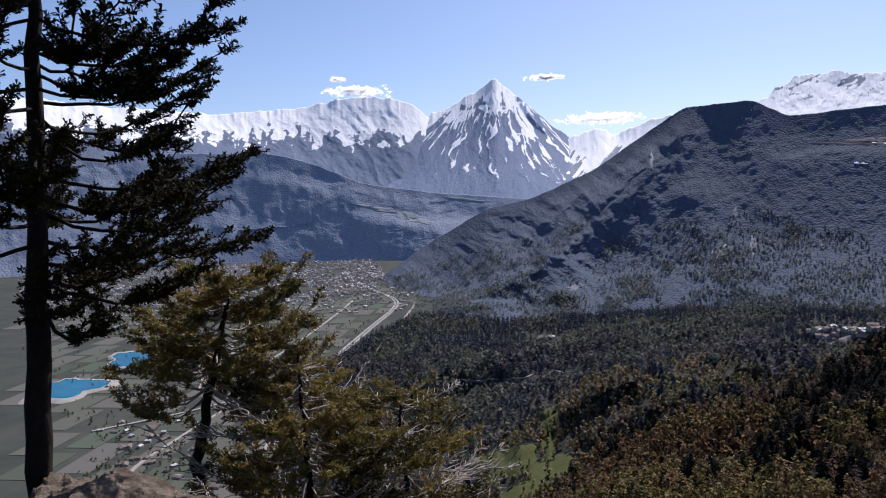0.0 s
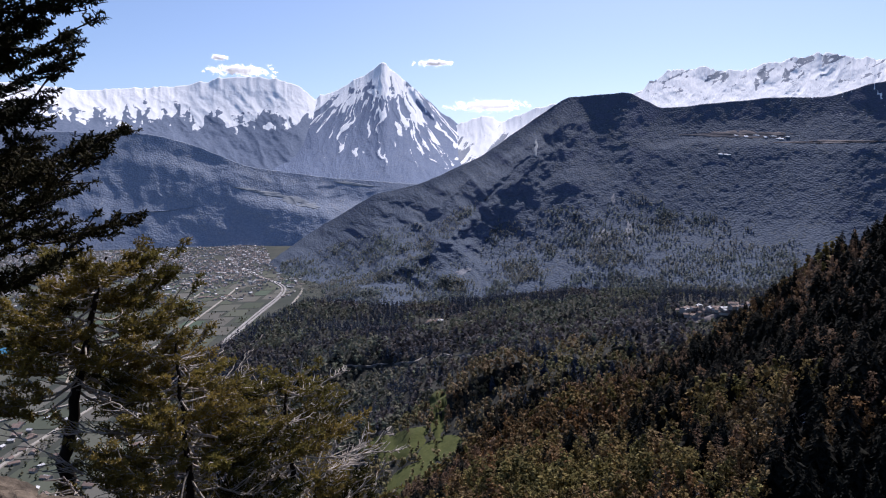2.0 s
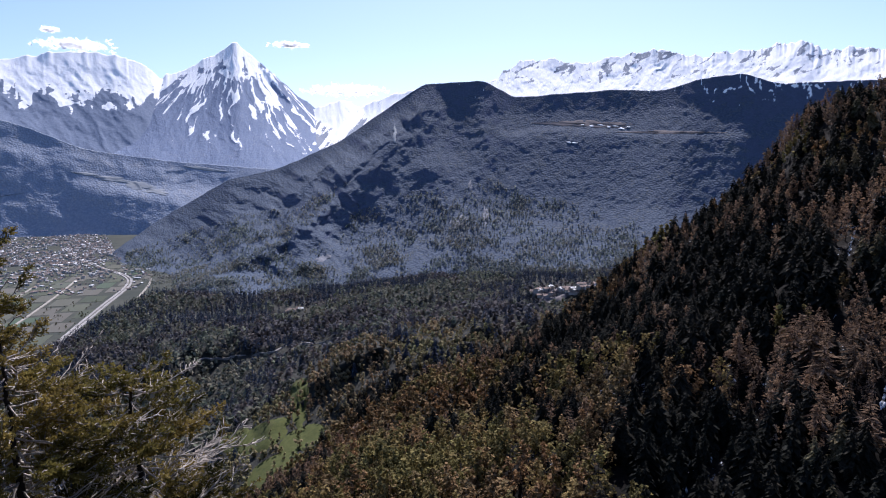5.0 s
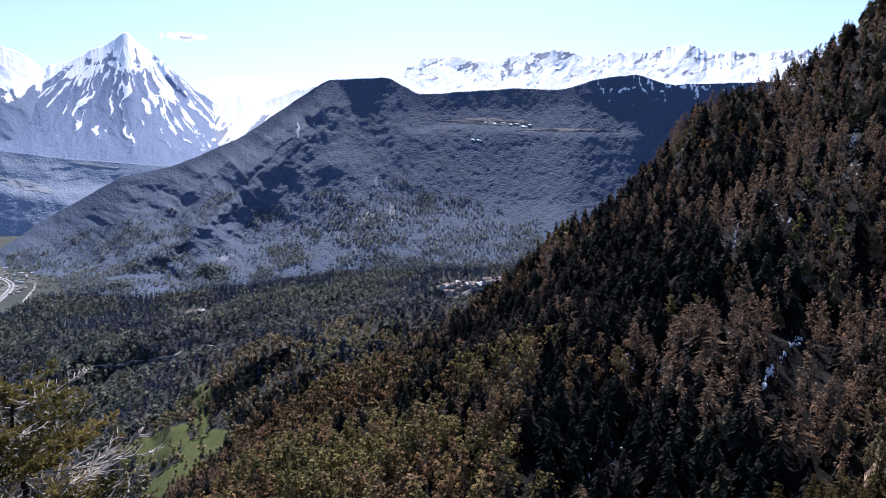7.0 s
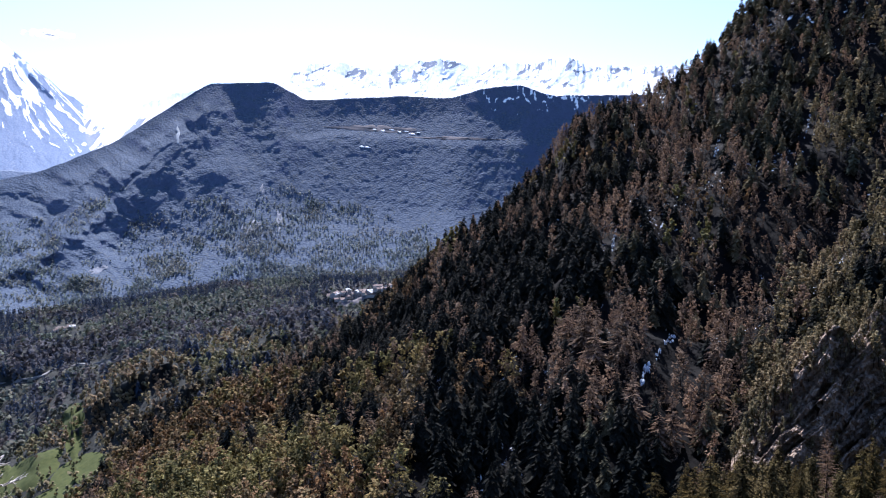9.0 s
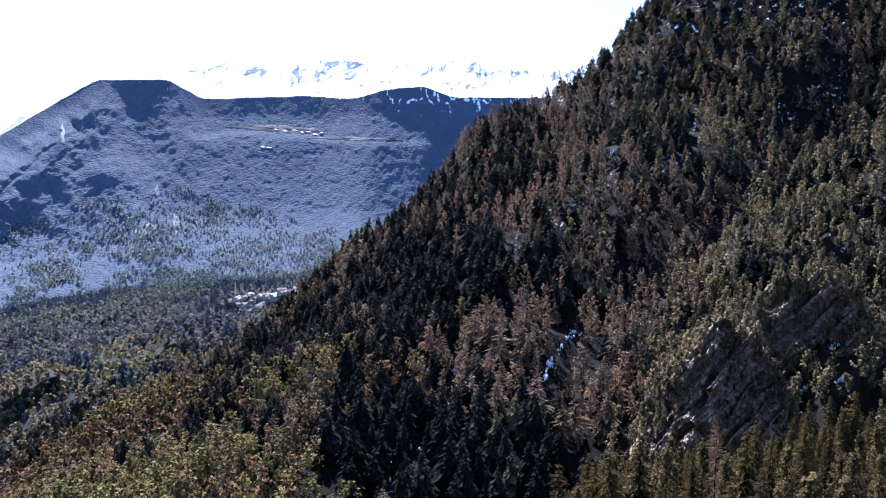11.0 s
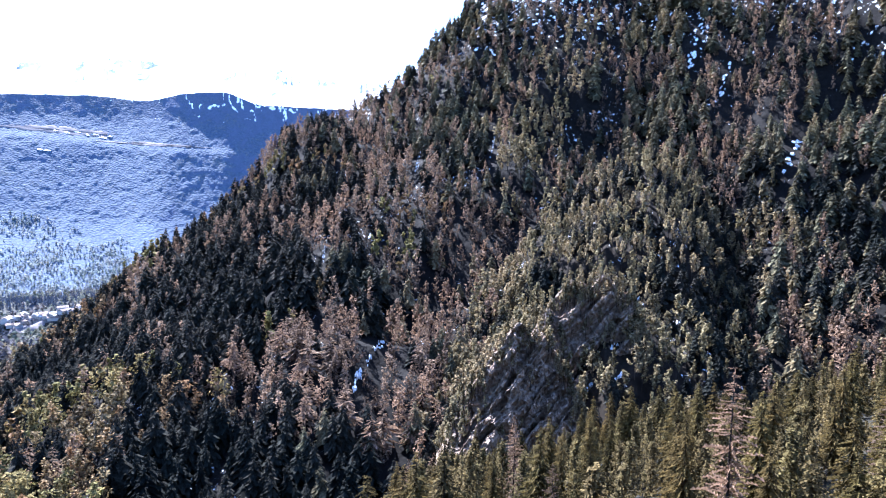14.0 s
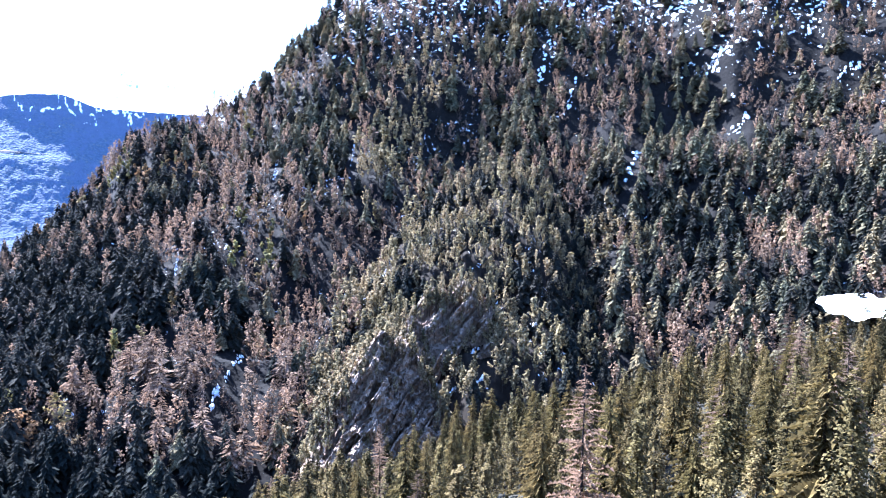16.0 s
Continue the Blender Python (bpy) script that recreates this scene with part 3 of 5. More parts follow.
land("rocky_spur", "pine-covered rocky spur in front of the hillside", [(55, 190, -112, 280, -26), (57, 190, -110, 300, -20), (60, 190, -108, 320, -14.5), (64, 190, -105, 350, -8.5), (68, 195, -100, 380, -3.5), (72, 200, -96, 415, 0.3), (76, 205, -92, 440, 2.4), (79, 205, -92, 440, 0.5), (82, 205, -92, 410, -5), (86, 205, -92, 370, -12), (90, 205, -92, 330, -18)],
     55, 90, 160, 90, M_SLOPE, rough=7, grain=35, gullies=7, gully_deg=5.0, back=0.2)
land("near_slope", "nearest slope of sunlit pines below the viewpoint", [(46, 26, -20, 60, -40), (52, 26, -19, 90, -31), (58, 26, -18, 125, -26), (62.6, 26, -17.5, 140, -23.4), (69, 26, -17.5, 150, -22.2), (71.8, 26, -17.5, 155, -20.6), (76.4, 26, -17.5, 160, -18.8), (83, 26, -17.5, 160, -17.6), (89.5, 26, -17, 150, -14.6), (96.5, 26, -16.5, 140, -12.8), (103, 26, -15.5, 130, -11.4), (125, 26, -12, 130, -11)],
     46, 125, 150, 60, M_LITTER, rough=2.0, grain=14, back=0.35)


def knoll(az, r):
    """The ground at the viewpoint: a knoll that breaks off on the valley side and climbs behind."""
    fall = np.interp(az, [-180, -110, -60, -35, -22, -10, 0, 110, 135, 180], [0.35, 0.3, -0.12, -0.25, -0.40, -0.52, -0.62, -0.62, 0.2, 0.35])
    edge = np.where(fall < 0, np.clip(r - 15, 0, None), 0)
    deep = np.interp(az, [-180, -70, -40, 0, 45, 60, 115, 130, 180], [0, 0, 0.8, 0.8, 0.5, 0, 0, 0, 0])
    x, y = r * np.sin(np.radians(az)), r * np.cos(np.radians(az))
    return np.maximum(fall * r - deep * edge + 0.25 * fbm(x / 3, y / 3, 4) * np.clip(r / 3, 0, 1), VALLEY - 8)


az, r = np.meshgrid(np.linspace(-180, 180, 241), np.concatenate([np.linspace(0, 30, 50), np.linspace(33, 420, 50)]), indexing="ij")
tagged(new("knoll", tri_mesh("knoll", polar(az, r, knoll(az, r)).reshape(-1, 3), grid_faces(*az.shape), [M_LITTER], shade=True)),
       "steep rocky knoll under the viewpoint", "ground", kind="structure")

# ---- trees: shapes ----
def spruce(rings, arms, seed, tall=18.0, wide=3.2, bits=2, droop=0.35, thin=1.0, slim=0.30):
    """Whorls of drooping arms; each arm is a chain of overlapping sprays."""
    g = np.random.default_rng(seed)
    V, F = [], []
    for k in range(rings):
        u = (k + 0.5) / rings
        h = tall * (0.1 + 0.9 * u)
        reach = wide * (1 - u) ** 0.85 * (0.75 + 0.5 * g.random()) + 0.25
        for a in range(arms):
            if g.random() > thin:
                continue
            t = 2 * math.pi * (a + g.random() * 0.9) / arms + k
            h = tall * (0.1 + 0.9 * min(1.0, max(0.0, u + g.uniform(-0.9, 0.9) / rings)))
            out, side = np.array([math.cos(t), math.sin(t), 0]), np.array([-math.sin(t), math.cos(t), 0])
            length = reach * (0.6 + 0.6 * g.random())
            for b in range(bits):
                s0, s1 = b / bits, (b + 1.35) / bits
                w = slim * length * (1.1 - 0.5 * s0) + 0.25 * slim
                p0 = out * length * s0 + np.array([0, 0, h - droop * length * s0 ** 1.3])
                p1 = out * length * s1 + np.array([0, 0, h - droop * length * s1 ** 1.3 - 0.1 + 0.2 * g.random()])
                m = (p0 + p1) / 2 + np.array([0, 0, 0.10 * length])
                i = len(V)
                V += [p0, m + side * w, p1, m - side * w]
                F += [(i, i + 1, i + 2), (i, i + 2, i + 3)]
    n = len(F)
    i = len(V)
    q = tall * 0.012
    V += [np.array([q, 0, -1.5]), np.array([-q, q, -1.5]), np.array([-q, -q, -1.5]), np.array([0, 0, tall])]
    F += [(i, i + 1, i + 3), (i + 1, i + 2, i + 3), (i + 2, i, i + 3)]
    return np.array(V), np.array(F), np.array([0] * n + [1] * 3)


def conifer(tiers, sprays, seed, tall=18.0, wide=3.4, droop=0.9, cover=1.1, gaps=0.06, ragged=0.3):
    """A spire of hanging boughs: each tier is a ring of sprays that slope down from the trunk, uneven in length and tilt."""
    g = np.random.default_rng(seed)
    V, F = [], []
    lean = g.normal(0, 0.25, 2)
    for k in range(tiers):
        u = (k + 0.3) / tiers
        full = (wide * (1 - u) ** 0.8 + 0.22) * (0.45 + 0.55 * min(1.0, u / 0.14)) * g.uniform(1 - ragged, 1 + ragged * 0.6)
        for a in range(sprays):
            if g.random() < gaps:
                continue
            t = 2 * math.pi * (a + g.uniform(-0.4, 0.4)) / sprays + k * 1.7
            length = full * g.uniform(1 - ragged, 1 + ragged)
            h = tall * (0.1 + 0.9 * u) + g.uniform(-0.5, 0.5) * tall / tiers
            out, side = np.array([math.cos(t), math.sin(t), 0]), np.array([-math.sin(t), math.cos(t), 0])
            half = cover * math.pi * length * 0.62 / sprays
            c = np.array([lean[0] * u, lean[1] * u, h])
            fall = droop * g.uniform(0.75, 1.25)
            tip = c + out * length + np.array([0, 0, -fall * length])
            mid = c + out * length * 0.62 + np.array([0, 0, -0.5 * fall * length])
            i = len(V)
            V += [c, mid + side * half, tip, mid - side * half + np.array([0, 0, g.uniform(-0.25, 0.25) * length])]
            F += [(i, i + 1, i + 2), (i, i + 2, i + 3)]
    n, i, q = len(F), len(V), tall * 0.012
    V += [np.array([q, 0, -1.5]), np.array([-q, q, -1.5]), np.array([-q, -q, -1.5]), np.array([lean[0], lean[1], tall])]
    F += [(i, i + 1, i + 3), (i + 1, i + 2, i + 3), (i + 2, i, i + 3)]
    return np.array(V), np.array(F), np.array([0] * n + [1] * 3)


def broadleaf(clumps, seed, tall=12.0, wide=4.0, leaf=0.9, low=0.25, tapered=0.0, loose=0.45):
    """Loose clumps of leaf or twig sprays round forked limbs."""
    g = np.random.default_rng(seed)
    V, F, S = [], [], []
    limbs = max(4, clumps // 14)
    tips = []
    for k in range(limbs):
        t, u = g.random() * 6.283, low + (0.95 - low) * (k + g.random()) / limbs
        reach = wide * (math.sin(math.pi * min(1, 0.18 + u * 0.85)) * (1 - tapered) + tapered * (1 - u)) * (0.55 + 0.5 * g.random())
        tips.append((np.array([math.cos(t) * reach, math.sin(t) * reach, tall * min(u + 0.12, 1.0)]), tall * max(u - 0.15, 0.1)))
    for k in range(clumps):
        tip, h = tips[k % limbs]
        c = np.array([0, 0, h]) * (1 - (f := 0.35 + 0.75 * g.random())) + tip * f + g.normal(0, 0.07 * wide, 3)
        n = (c - np.array([0, 0, h + 0.1 * tall])) / wide + loose * g.normal(0, 1, 3) + np.array([0, 0, 0.35])
        d = np.cross(n, g.normal(0, 1, 3))
        d /= np.linalg.norm(d)
        e = np.cross(n, d)
        e /= np.linalg.norm(e)
        size = leaf * (0.6 + 0.8 * g.random())
        i = len(V)
        V += [c - d * size, c + e * size * 0.7, c + d * size, c - e * size * 0.7]
        F += [(i, i + 1, i + 2), (i, i + 2, i + 3)]
        S += [0, 0]
    i, q = len(V), tall * 0.014
    V += [np.array([q, 0, -1.5]), np.array([-q, q, -1.5]), np.array([-q, -q, -1.5]), np.array([0, 0, tall * 0.92])]
    F += [(i, i + 1, i + 3), (i + 1, i + 2, i + 3), (i + 2, i, i + 3)]
    S += [1] * 3
    for tip, h in tips[:10]:
        i = len(V)
        V += [np.array([0, 0, h - 0.12]), np.array([0, 0, h + 0.12]), tip]
        F.append((i, i + 1, i + 2))
        S.append(1)
    return np.array(V), np.array(F), np.array(S)


def scatter(place, az0, az1, s0, s1, spacing, keep, seed):
    """Places about so many metres apart on a slope, jittered; keep(az, s, xyz) says how likely each one is."""
    g = np.random.default_rng(seed)
    mid = np.linalg.norm(place((az0 + az1) / 2, s1) - place((az0 + az1) / 2, s0))
    out_az, out_s = [], []
    for s in np.linspace(s0, s1, max(2, int(mid / spacing))):
        p = place(np.array([(az0 + az1) / 2]), np.array([s]))[0]
        step = math.degrees(spacing / max(30.0, math.hypot(p[0], p[1])))
        a = np.arange(az0, az1, step)
        out_az.append(a + g.uniform(-0.5, 0.5, len(a)) * step)
        out_s.append(s + g.uniform(-0.5, 0.5, len(a)) * (s1 - s0) * spacing / mid)
    a, s = np.concatenate(out_az), np.clip(np.concatenate(out_s), 0, 1.05)
    xyz = place(a, s)
    ok = g.random(len(a)) < keep(a, s, xyz)
    return xyz[ok], a[ok], s[ok]


def plant(name, label, shapes, xyz, size, materials, seed, category="trees"):
    """One wood of many trees of a kind."""
    g = np.random.default_rng(seed)
    pick = g.integers(0, len(shapes), len(xyz))
    V, F, S, T, n = [], [], [], [], 0
    for k, (v, f, s) in enumerate(shapes):
        p = xyz[pick == k]
        if not len(p):
            continue
        t, h, w = g.uniform(0, 6.283, len(p)), g.uniform(*size, len(p)), g.uniform(0.85, 1.15, len(p))
        c, d = np.cos(t) * h * w, np.sin(t) * h * w
        x = c[:, None] * v[:, 0] - d[:, None] * v[:, 1]
        y = d[:, None] * v[:, 0] + c[:, None] * v[:, 1]
        V.append((np.stack([x, y, h[:, None] * v[:, 2]], -1) + p[:, None]).reshape(-1, 3))
        F.append((f[None] + (n + np.arange(len(p)) * len(v))[:, None, None]).reshape(-1, 3))
        S.append(np.tile(s, len(p)))
        T.append(np.repeat(g.random(len(p)), len(v)))
        n += len(p) * len(v)
    if not V:
        return None
    me = tri_mesh(name, np.concatenate(V), np.concatenate(F), materials, np.concatenate(S))
    me.attributes.new("tree", "FLOAT", "POINT").data.foreach_set("value", np.concatenate(T).astype(np.float32))
    return tagged(new(name, me), label, category, kind="stuff")


SPRUCES = [conifer(16, 11, k, 14.5, 4.7, 0.6, 1.35, 0.05, 0.3) for k in range(6)]
LARCHES = [broadleaf(250, 34 + k, 13.5, 5.0, 0.42, 0.05, 0.8, 0.4) for k in range(4)] + [conifer(15, 11, 20 + k, 14.5, 4.6, 0.3, 0.6, 0.2, 0.4) for k in range(2)]
PINES = [broadleaf(170, 40 + k, 12, 3.2, 0.52, 0.3, 0.35) for k in range(4)]
BEECHES = [broadleaf(260, 50 + k, 12, 4.2, 0.5, 0.12) for k in range(4)]
LESS_BEECHES = [broadleaf(80, 56 + k, 12, 4.2, 0.95, 0.12) for k in range(4)]
LESS_SPRUCES = [conifer(14, 10, 90 + k, 14.5, 4.7, 0.6, 1.35, 0.05, 0.3) for k in range(6)]
LESS_LARCHES = [broadleaf(180, 96 + k, 13.5, 5.0, 0.5, 0.05, 0.8, 0.4) for k in range(5)]
FAR_SPRUCES = [conifer(5, 5, 60 + k, 18, 4.0, 1.0) for k in range(3)]
FAR_BEECHES = [broadleaf(20, 70 + k, 11, 4.8, 2.3, 0.1, loose=0.15) for k in range(4)]
TINY_TREES = [broadleaf(9, 80 + k, 13, 5.5, 4.0, 0.12, loose=0.15) for k in range(3)]


def patchy(xyz, size, shift=0.0):
    return fbm(xyz[:, 0] / size + shift, xyz[:, 1] / size - shift, 3)


# ---- the woods ----
hill = LAND["steep_hill"]
# patches of snow on open ground: azimuth, elevation and half sizes, all in degrees
SNOW_SPOTS = [(54.2, -13.4, 0.8, 1.3), (52.9, -15.6, 0.4, 1.1), (39.9, -23.4, 0.45, 1.3), (41.6, -21.4, 0.3, 0.6), (50.2, -5.5, 0.18, 1.2), (57.5, 1.5, 0.2, 1.0), (63.5, 3.0, 0.18, 0.9),
              (78.6, 10.8, 0.45, 2.4), (80.8, 8.2, 0.35, 1.6), (91.6, 10.6, 1.0, 1.1), (93.2, 5.6, 0.8, 0.9), (89.0, 14.0, 1.1, 1.0), (97.5, 12.5, 0.8, 1.6), (85.5, 2.6, 0.5, 1.1), (100.0, 9.0, 0.7, 0.8)]


SPUR_SNOW = [(70.2, -15.3, 0.5, 0.5), (71.8, -15.6, 0.5, 0.6), (74.0, -14.8, 0.5, 0.6), (74.6, -9.0, 0.35, 1.6), (73.8, -12.0, 0.4, 0.8), (78.0, -10.8, 0.4, 0.9)]


def clear_of_snow(a, p, spots=SNOW_SPOTS):
    """1 on wooded ground, 0 on the snow patches."""
    e = np.degrees(np.arctan2(p[:, 2] + 3 - EYE, np.hypot(p[:, 0], p[:, 1])))
    ok = np.ones(len(a))
    for sa, se, w, h in spots:
        ok = np.where(np.hypot((a - sa) / (w + 0.25), (e - se + 0.6) / (h + 0.8)) < 1, 0.0, ok)
    return ok


xyz, a, s = scatter(hill, -5, 106, 0.02, 1.02, 7.0, lambda a, s, p: np.where((p[:, 2] > 30) & (a > 86), 0.85, 0.97) * clear_of_snow(a, p) * (p[:, 2] < 0.34 * np.hypot(p[:, 0], p[:, 1])), 11)
species = patchy(xyz, 55) + 0.25 * rng.normal(0, 1, len(xyz))
warm_side = np.clip((39 - a) / 16, 0, 1) * 1.2
leafy = (species + warm_side * 0.95 - 0.5 * np.clip((a - 40) / 20, 0, 1)) > 0.72
fresh = leafy & (patchy(xyz, 45, 2.0) + 0.3 * rng.normal(0, 1, len(xyz)) > 0.05)
leafy &= ~fresh
thin = rng.random(len(xyz)) < 0.9
larch = ~leafy & ~fresh & (patchy(xyz, 40, 5.0) + 0.45 * rng.normal(0, 1, len(xyz)) > -0.15 + 0.8 * np.clip((52 - a) / 10, 0, 1) - 0.35 * np.clip((a - 66) / 6, 0, 1) * (xyz[:, 2] > 10) + 0.6 * ((a > 75) & (xyz[:, 2] < 12)))
e = np.degrees(np.arctan2(xyz[:, 2] - EYE, np.hypot(xyz[:, 0], xyz[:, 1])))
pine = ~leafy & ~fresh & (a > 62) & (a < 90) & (e < 12) & (patchy(xyz, 50, 7.0) + 0.35 * rng.normal(0, 1, len(a)) > 0.05 + 0.04 * np.abs(a - 74))
larch &= ~pine
green = ~leafy & ~larch & ~fresh & ~pine
plant("hillside_pines", "olive green pines on the upper hillside", [broadleaf(130, 46 + k, 13, 3.6, 0.6, 0.25, 0.35) for k in range(4)], xyz[pine], (1.0, 1.6), [M_PINE, M_BARK], 25)
far_off = np.hypot(xyz[:, 0], xyz[:, 1]) > 310
# where true, sunlight is put into the needle colour; a hollow stays dark
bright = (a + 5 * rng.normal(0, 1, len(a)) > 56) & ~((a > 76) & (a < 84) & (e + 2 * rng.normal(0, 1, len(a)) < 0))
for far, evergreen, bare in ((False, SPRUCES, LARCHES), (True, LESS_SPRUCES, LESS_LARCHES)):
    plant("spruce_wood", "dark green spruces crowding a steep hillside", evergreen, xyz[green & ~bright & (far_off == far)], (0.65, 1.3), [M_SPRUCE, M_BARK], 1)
    plant("spruce_wood", "spruces coloured as if sunlit on part of a hillside", evergreen, xyz[green & bright & (far_off == far)], (0.65, 1.3), [M_LIT_SPRUCE, M_BARK], 21)
    plant("larch_wood", "brown leafless larches among dark spruces", bare, xyz[larch & (far_off == far)], (0.65, 1.3), [M_LARCH, M_BARK], 2)
more = scatter(hill, 74, 106, 0.12, 0.9, 9.5, lambda a, s, p: np.where((p[:, 2] > 30) & (a > 80), 0.25, 0.8) * clear_of_snow(a, p) * (p[:, 2] < 0.34 * np.hypot(p[:, 0], p[:, 1])), 17)[0]
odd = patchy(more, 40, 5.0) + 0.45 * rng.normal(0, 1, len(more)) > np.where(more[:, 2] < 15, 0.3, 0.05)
# low ground takes the darker needles: the hollow's shade is in their colour
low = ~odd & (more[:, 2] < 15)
plant("spruce_wood", "dark green spruces crowding a steep hillside", LESS_SPRUCES, more[~odd & ~low], (0.75, 1.35), [M_LIT_SPRUCE, M_BARK], 18)
plant("spruce_wood", "dark green spruces coloured as if shaded in a hollow", LESS_SPRUCES, more[low], (0.75, 1.35), [M_SPRUCE, M_BARK], 22)
plant("larch_wood", "brown leafless larches among dark spruces", LESS_LARCHES, more[odd], (0.75, 1.35), [M_LARCH, M_BARK], 19)
for far, crowns in ((False, BEECHES), (True, LESS_BEECHES)):
    plant("budding_wood", "yellow-green budding broadleaf trees", crowns, xyz[fresh & thin & (far_off == far)], (0.7, 1.3), [M_BUDS, M_BARK], 20)
    plant("budding_wood", "brown and ochre budding broadleaf trees", crowns, xyz[leafy & thin & (far_off == far)], (0.7, 1.3), [M_BEECH, M_BARK], 3)

spur = LAND["rocky_spur"]
xyz, a, s = scatter(spur, 56, 89, 0.03, 1.02, 4.9, lambda a, s, p: np.where((a > 59.5) & (a < 70.5) & (np.hypot(p[:, 0], p[:, 1]) < 244), 0.04, np.where((a > 67.8) & (a < 75.2) & (np.hypot(p[:, 0], p[:, 1]) < 285) & (p[:, 2] > -0.255 * np.hypot(p[:, 0], p[:, 1])), 0.2, 0.93)) * clear_of_snow(a, p, [(u, v, 0.4 * w, 0.1 * h) for u, v, w, h in SPUR_SNOW]), 12)
# past azimuth 82 the flank's shade is put in as dark needle colour
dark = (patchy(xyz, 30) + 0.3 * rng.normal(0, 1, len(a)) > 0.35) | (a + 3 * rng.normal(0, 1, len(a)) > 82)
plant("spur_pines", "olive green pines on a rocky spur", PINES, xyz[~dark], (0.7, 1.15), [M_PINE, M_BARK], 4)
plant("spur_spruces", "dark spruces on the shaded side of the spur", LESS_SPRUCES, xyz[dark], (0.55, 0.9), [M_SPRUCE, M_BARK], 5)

foot = LAND["foothill"]
# clearings: azimuth, distance, half width in degrees, half depth in metres
MEADOWS = [(8.3, 600.0, 0.75, 62.0), (5.4, 545.0, 2.2, 28.0), (8.4, 515.0, 1.9, 28.0), (6.2, 472.0, 2.4, 28.0), (3.2, 575.0, 1.2, 24.0), (8.1, 1170.0, 0.8, 40.0)]


def open_ground(az, r):
    """How far a place lies inside one of the meadows: below 1 is inside."""
    d = np.full(np.shape(az), 9.0)
    for ma, mr, wa, wr in MEADOWS:
        d = np.minimum(d, np.hypot((az - ma) / wa, (r - mr) / wr))
    return d


def wooded_enough(a, s, p):
    r = np.hypot(p[:, 0], p[:, 1])
    e = np.degrees(np.arctan2(p[:, 2] - EYE, r))
    track = np.interp(a, [0.7, 5.4, 8.5, 12.1], [-14.6, -14.5, -14.0, -13.4])
    on_track = (a > 0.6) & (a < 12.3) & (e > track - 0.5) & (e < track + 0.12)
    built = ((a > 27.5) & (a < 33.5) & (e > -10.95) & (e < -9.3)) | ((a > 6.6) & (a < 9.5) & (e > -11.9) & (e < -10.95))
    return np.where(on_track, 0.04, np.where(open_ground(a, r) < 1.0, 0.16 + 0.3 * (patchy(p, 14) > 0.35), np.where(built, np.where(a > 20, 0.18, 0.05), 0.95)))


xyz, a, s = (np.concatenate(q) for q in zip(scatter(foot, -13, 46, 0.0, 1.0, 8.9, wooded_enough, 13), scatter(foot, 0, 34, 0.0, 0.22, 7.5, wooded_enough, 26)))
xyz[:, 2] = np.maximum(xyz[:, 2], VALLEY + 1)
dark = patchy(xyz, 90) + 0.28 * rng.normal(0, 1, len(xyz)) > 0.3
brown = patchy(xyz, 110, 9.0) + 0.25 * rng.normal(0, 1, len(xyz)) > 0.15
near_side = np.hypot(xyz[:, 0], xyz[:, 1]) < 660
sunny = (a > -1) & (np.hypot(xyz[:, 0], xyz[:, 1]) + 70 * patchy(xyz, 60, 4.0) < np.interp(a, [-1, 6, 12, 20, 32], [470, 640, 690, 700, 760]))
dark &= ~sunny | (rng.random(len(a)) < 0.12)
for close, evergreen, leaf in ((False, FAR_SPRUCES, FAR_BEECHES), (True, LESS_SPRUCES, [broadleaf(50, 55 + k, 11, 4.6, 1.4, 0.1, loose=0.25) for k in range(4)])):
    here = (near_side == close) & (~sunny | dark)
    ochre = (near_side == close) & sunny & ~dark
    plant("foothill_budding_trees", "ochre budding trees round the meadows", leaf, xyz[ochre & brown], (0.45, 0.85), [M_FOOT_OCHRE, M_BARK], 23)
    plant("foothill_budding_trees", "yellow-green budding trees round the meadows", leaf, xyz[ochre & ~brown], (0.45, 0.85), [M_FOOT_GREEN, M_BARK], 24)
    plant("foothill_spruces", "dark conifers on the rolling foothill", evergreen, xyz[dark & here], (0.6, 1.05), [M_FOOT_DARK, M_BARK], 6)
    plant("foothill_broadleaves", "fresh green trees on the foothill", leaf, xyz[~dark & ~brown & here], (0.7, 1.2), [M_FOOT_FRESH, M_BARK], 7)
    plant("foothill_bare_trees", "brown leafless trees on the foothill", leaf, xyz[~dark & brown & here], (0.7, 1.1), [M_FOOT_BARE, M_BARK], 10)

mount = LAND["wooded_mountain"]


def mountain_wood(a, s, p):
    """Budding trees stand on the aprons, few in the crags."""
    e = np.degrees(np.arctan2(p[:, 2] - EYE, np.hypot(p[:, 0], p[:, 1])))
    apron = 1.2 * line_near(a, e, 3.2, FAN) ** 0.5 + 0.8 * line_near(a, e, 0.9, RIB_B) + 0.7 * line_near(a, e, 0.8, RIB_A) + 0.7 * within(a, e, -4, 9, -9.8, -7.6) + 0.45 * within(a, e, -5, 8, -8.5, -3.5) + 0.9 * within(a, e, 8, 42, -10.5, -7.0)
    thick = np.clip(0.5 + 1.1 * patchy(p, 40), 0, 1)
    return np.clip(apron * (0.7 + 0.7 * patchy(p, 70)), 0, 1) * (0.35 + 0.65 * thick)


xyz, a, s = scatter(mount, -4, 40, 0.0, 0.7, 5.0, mountain_wood, 14)
green = patchy(xyz, 45, 3.0) + 0.5 * rng.normal(0, 1, len(xyz)) > -0.45
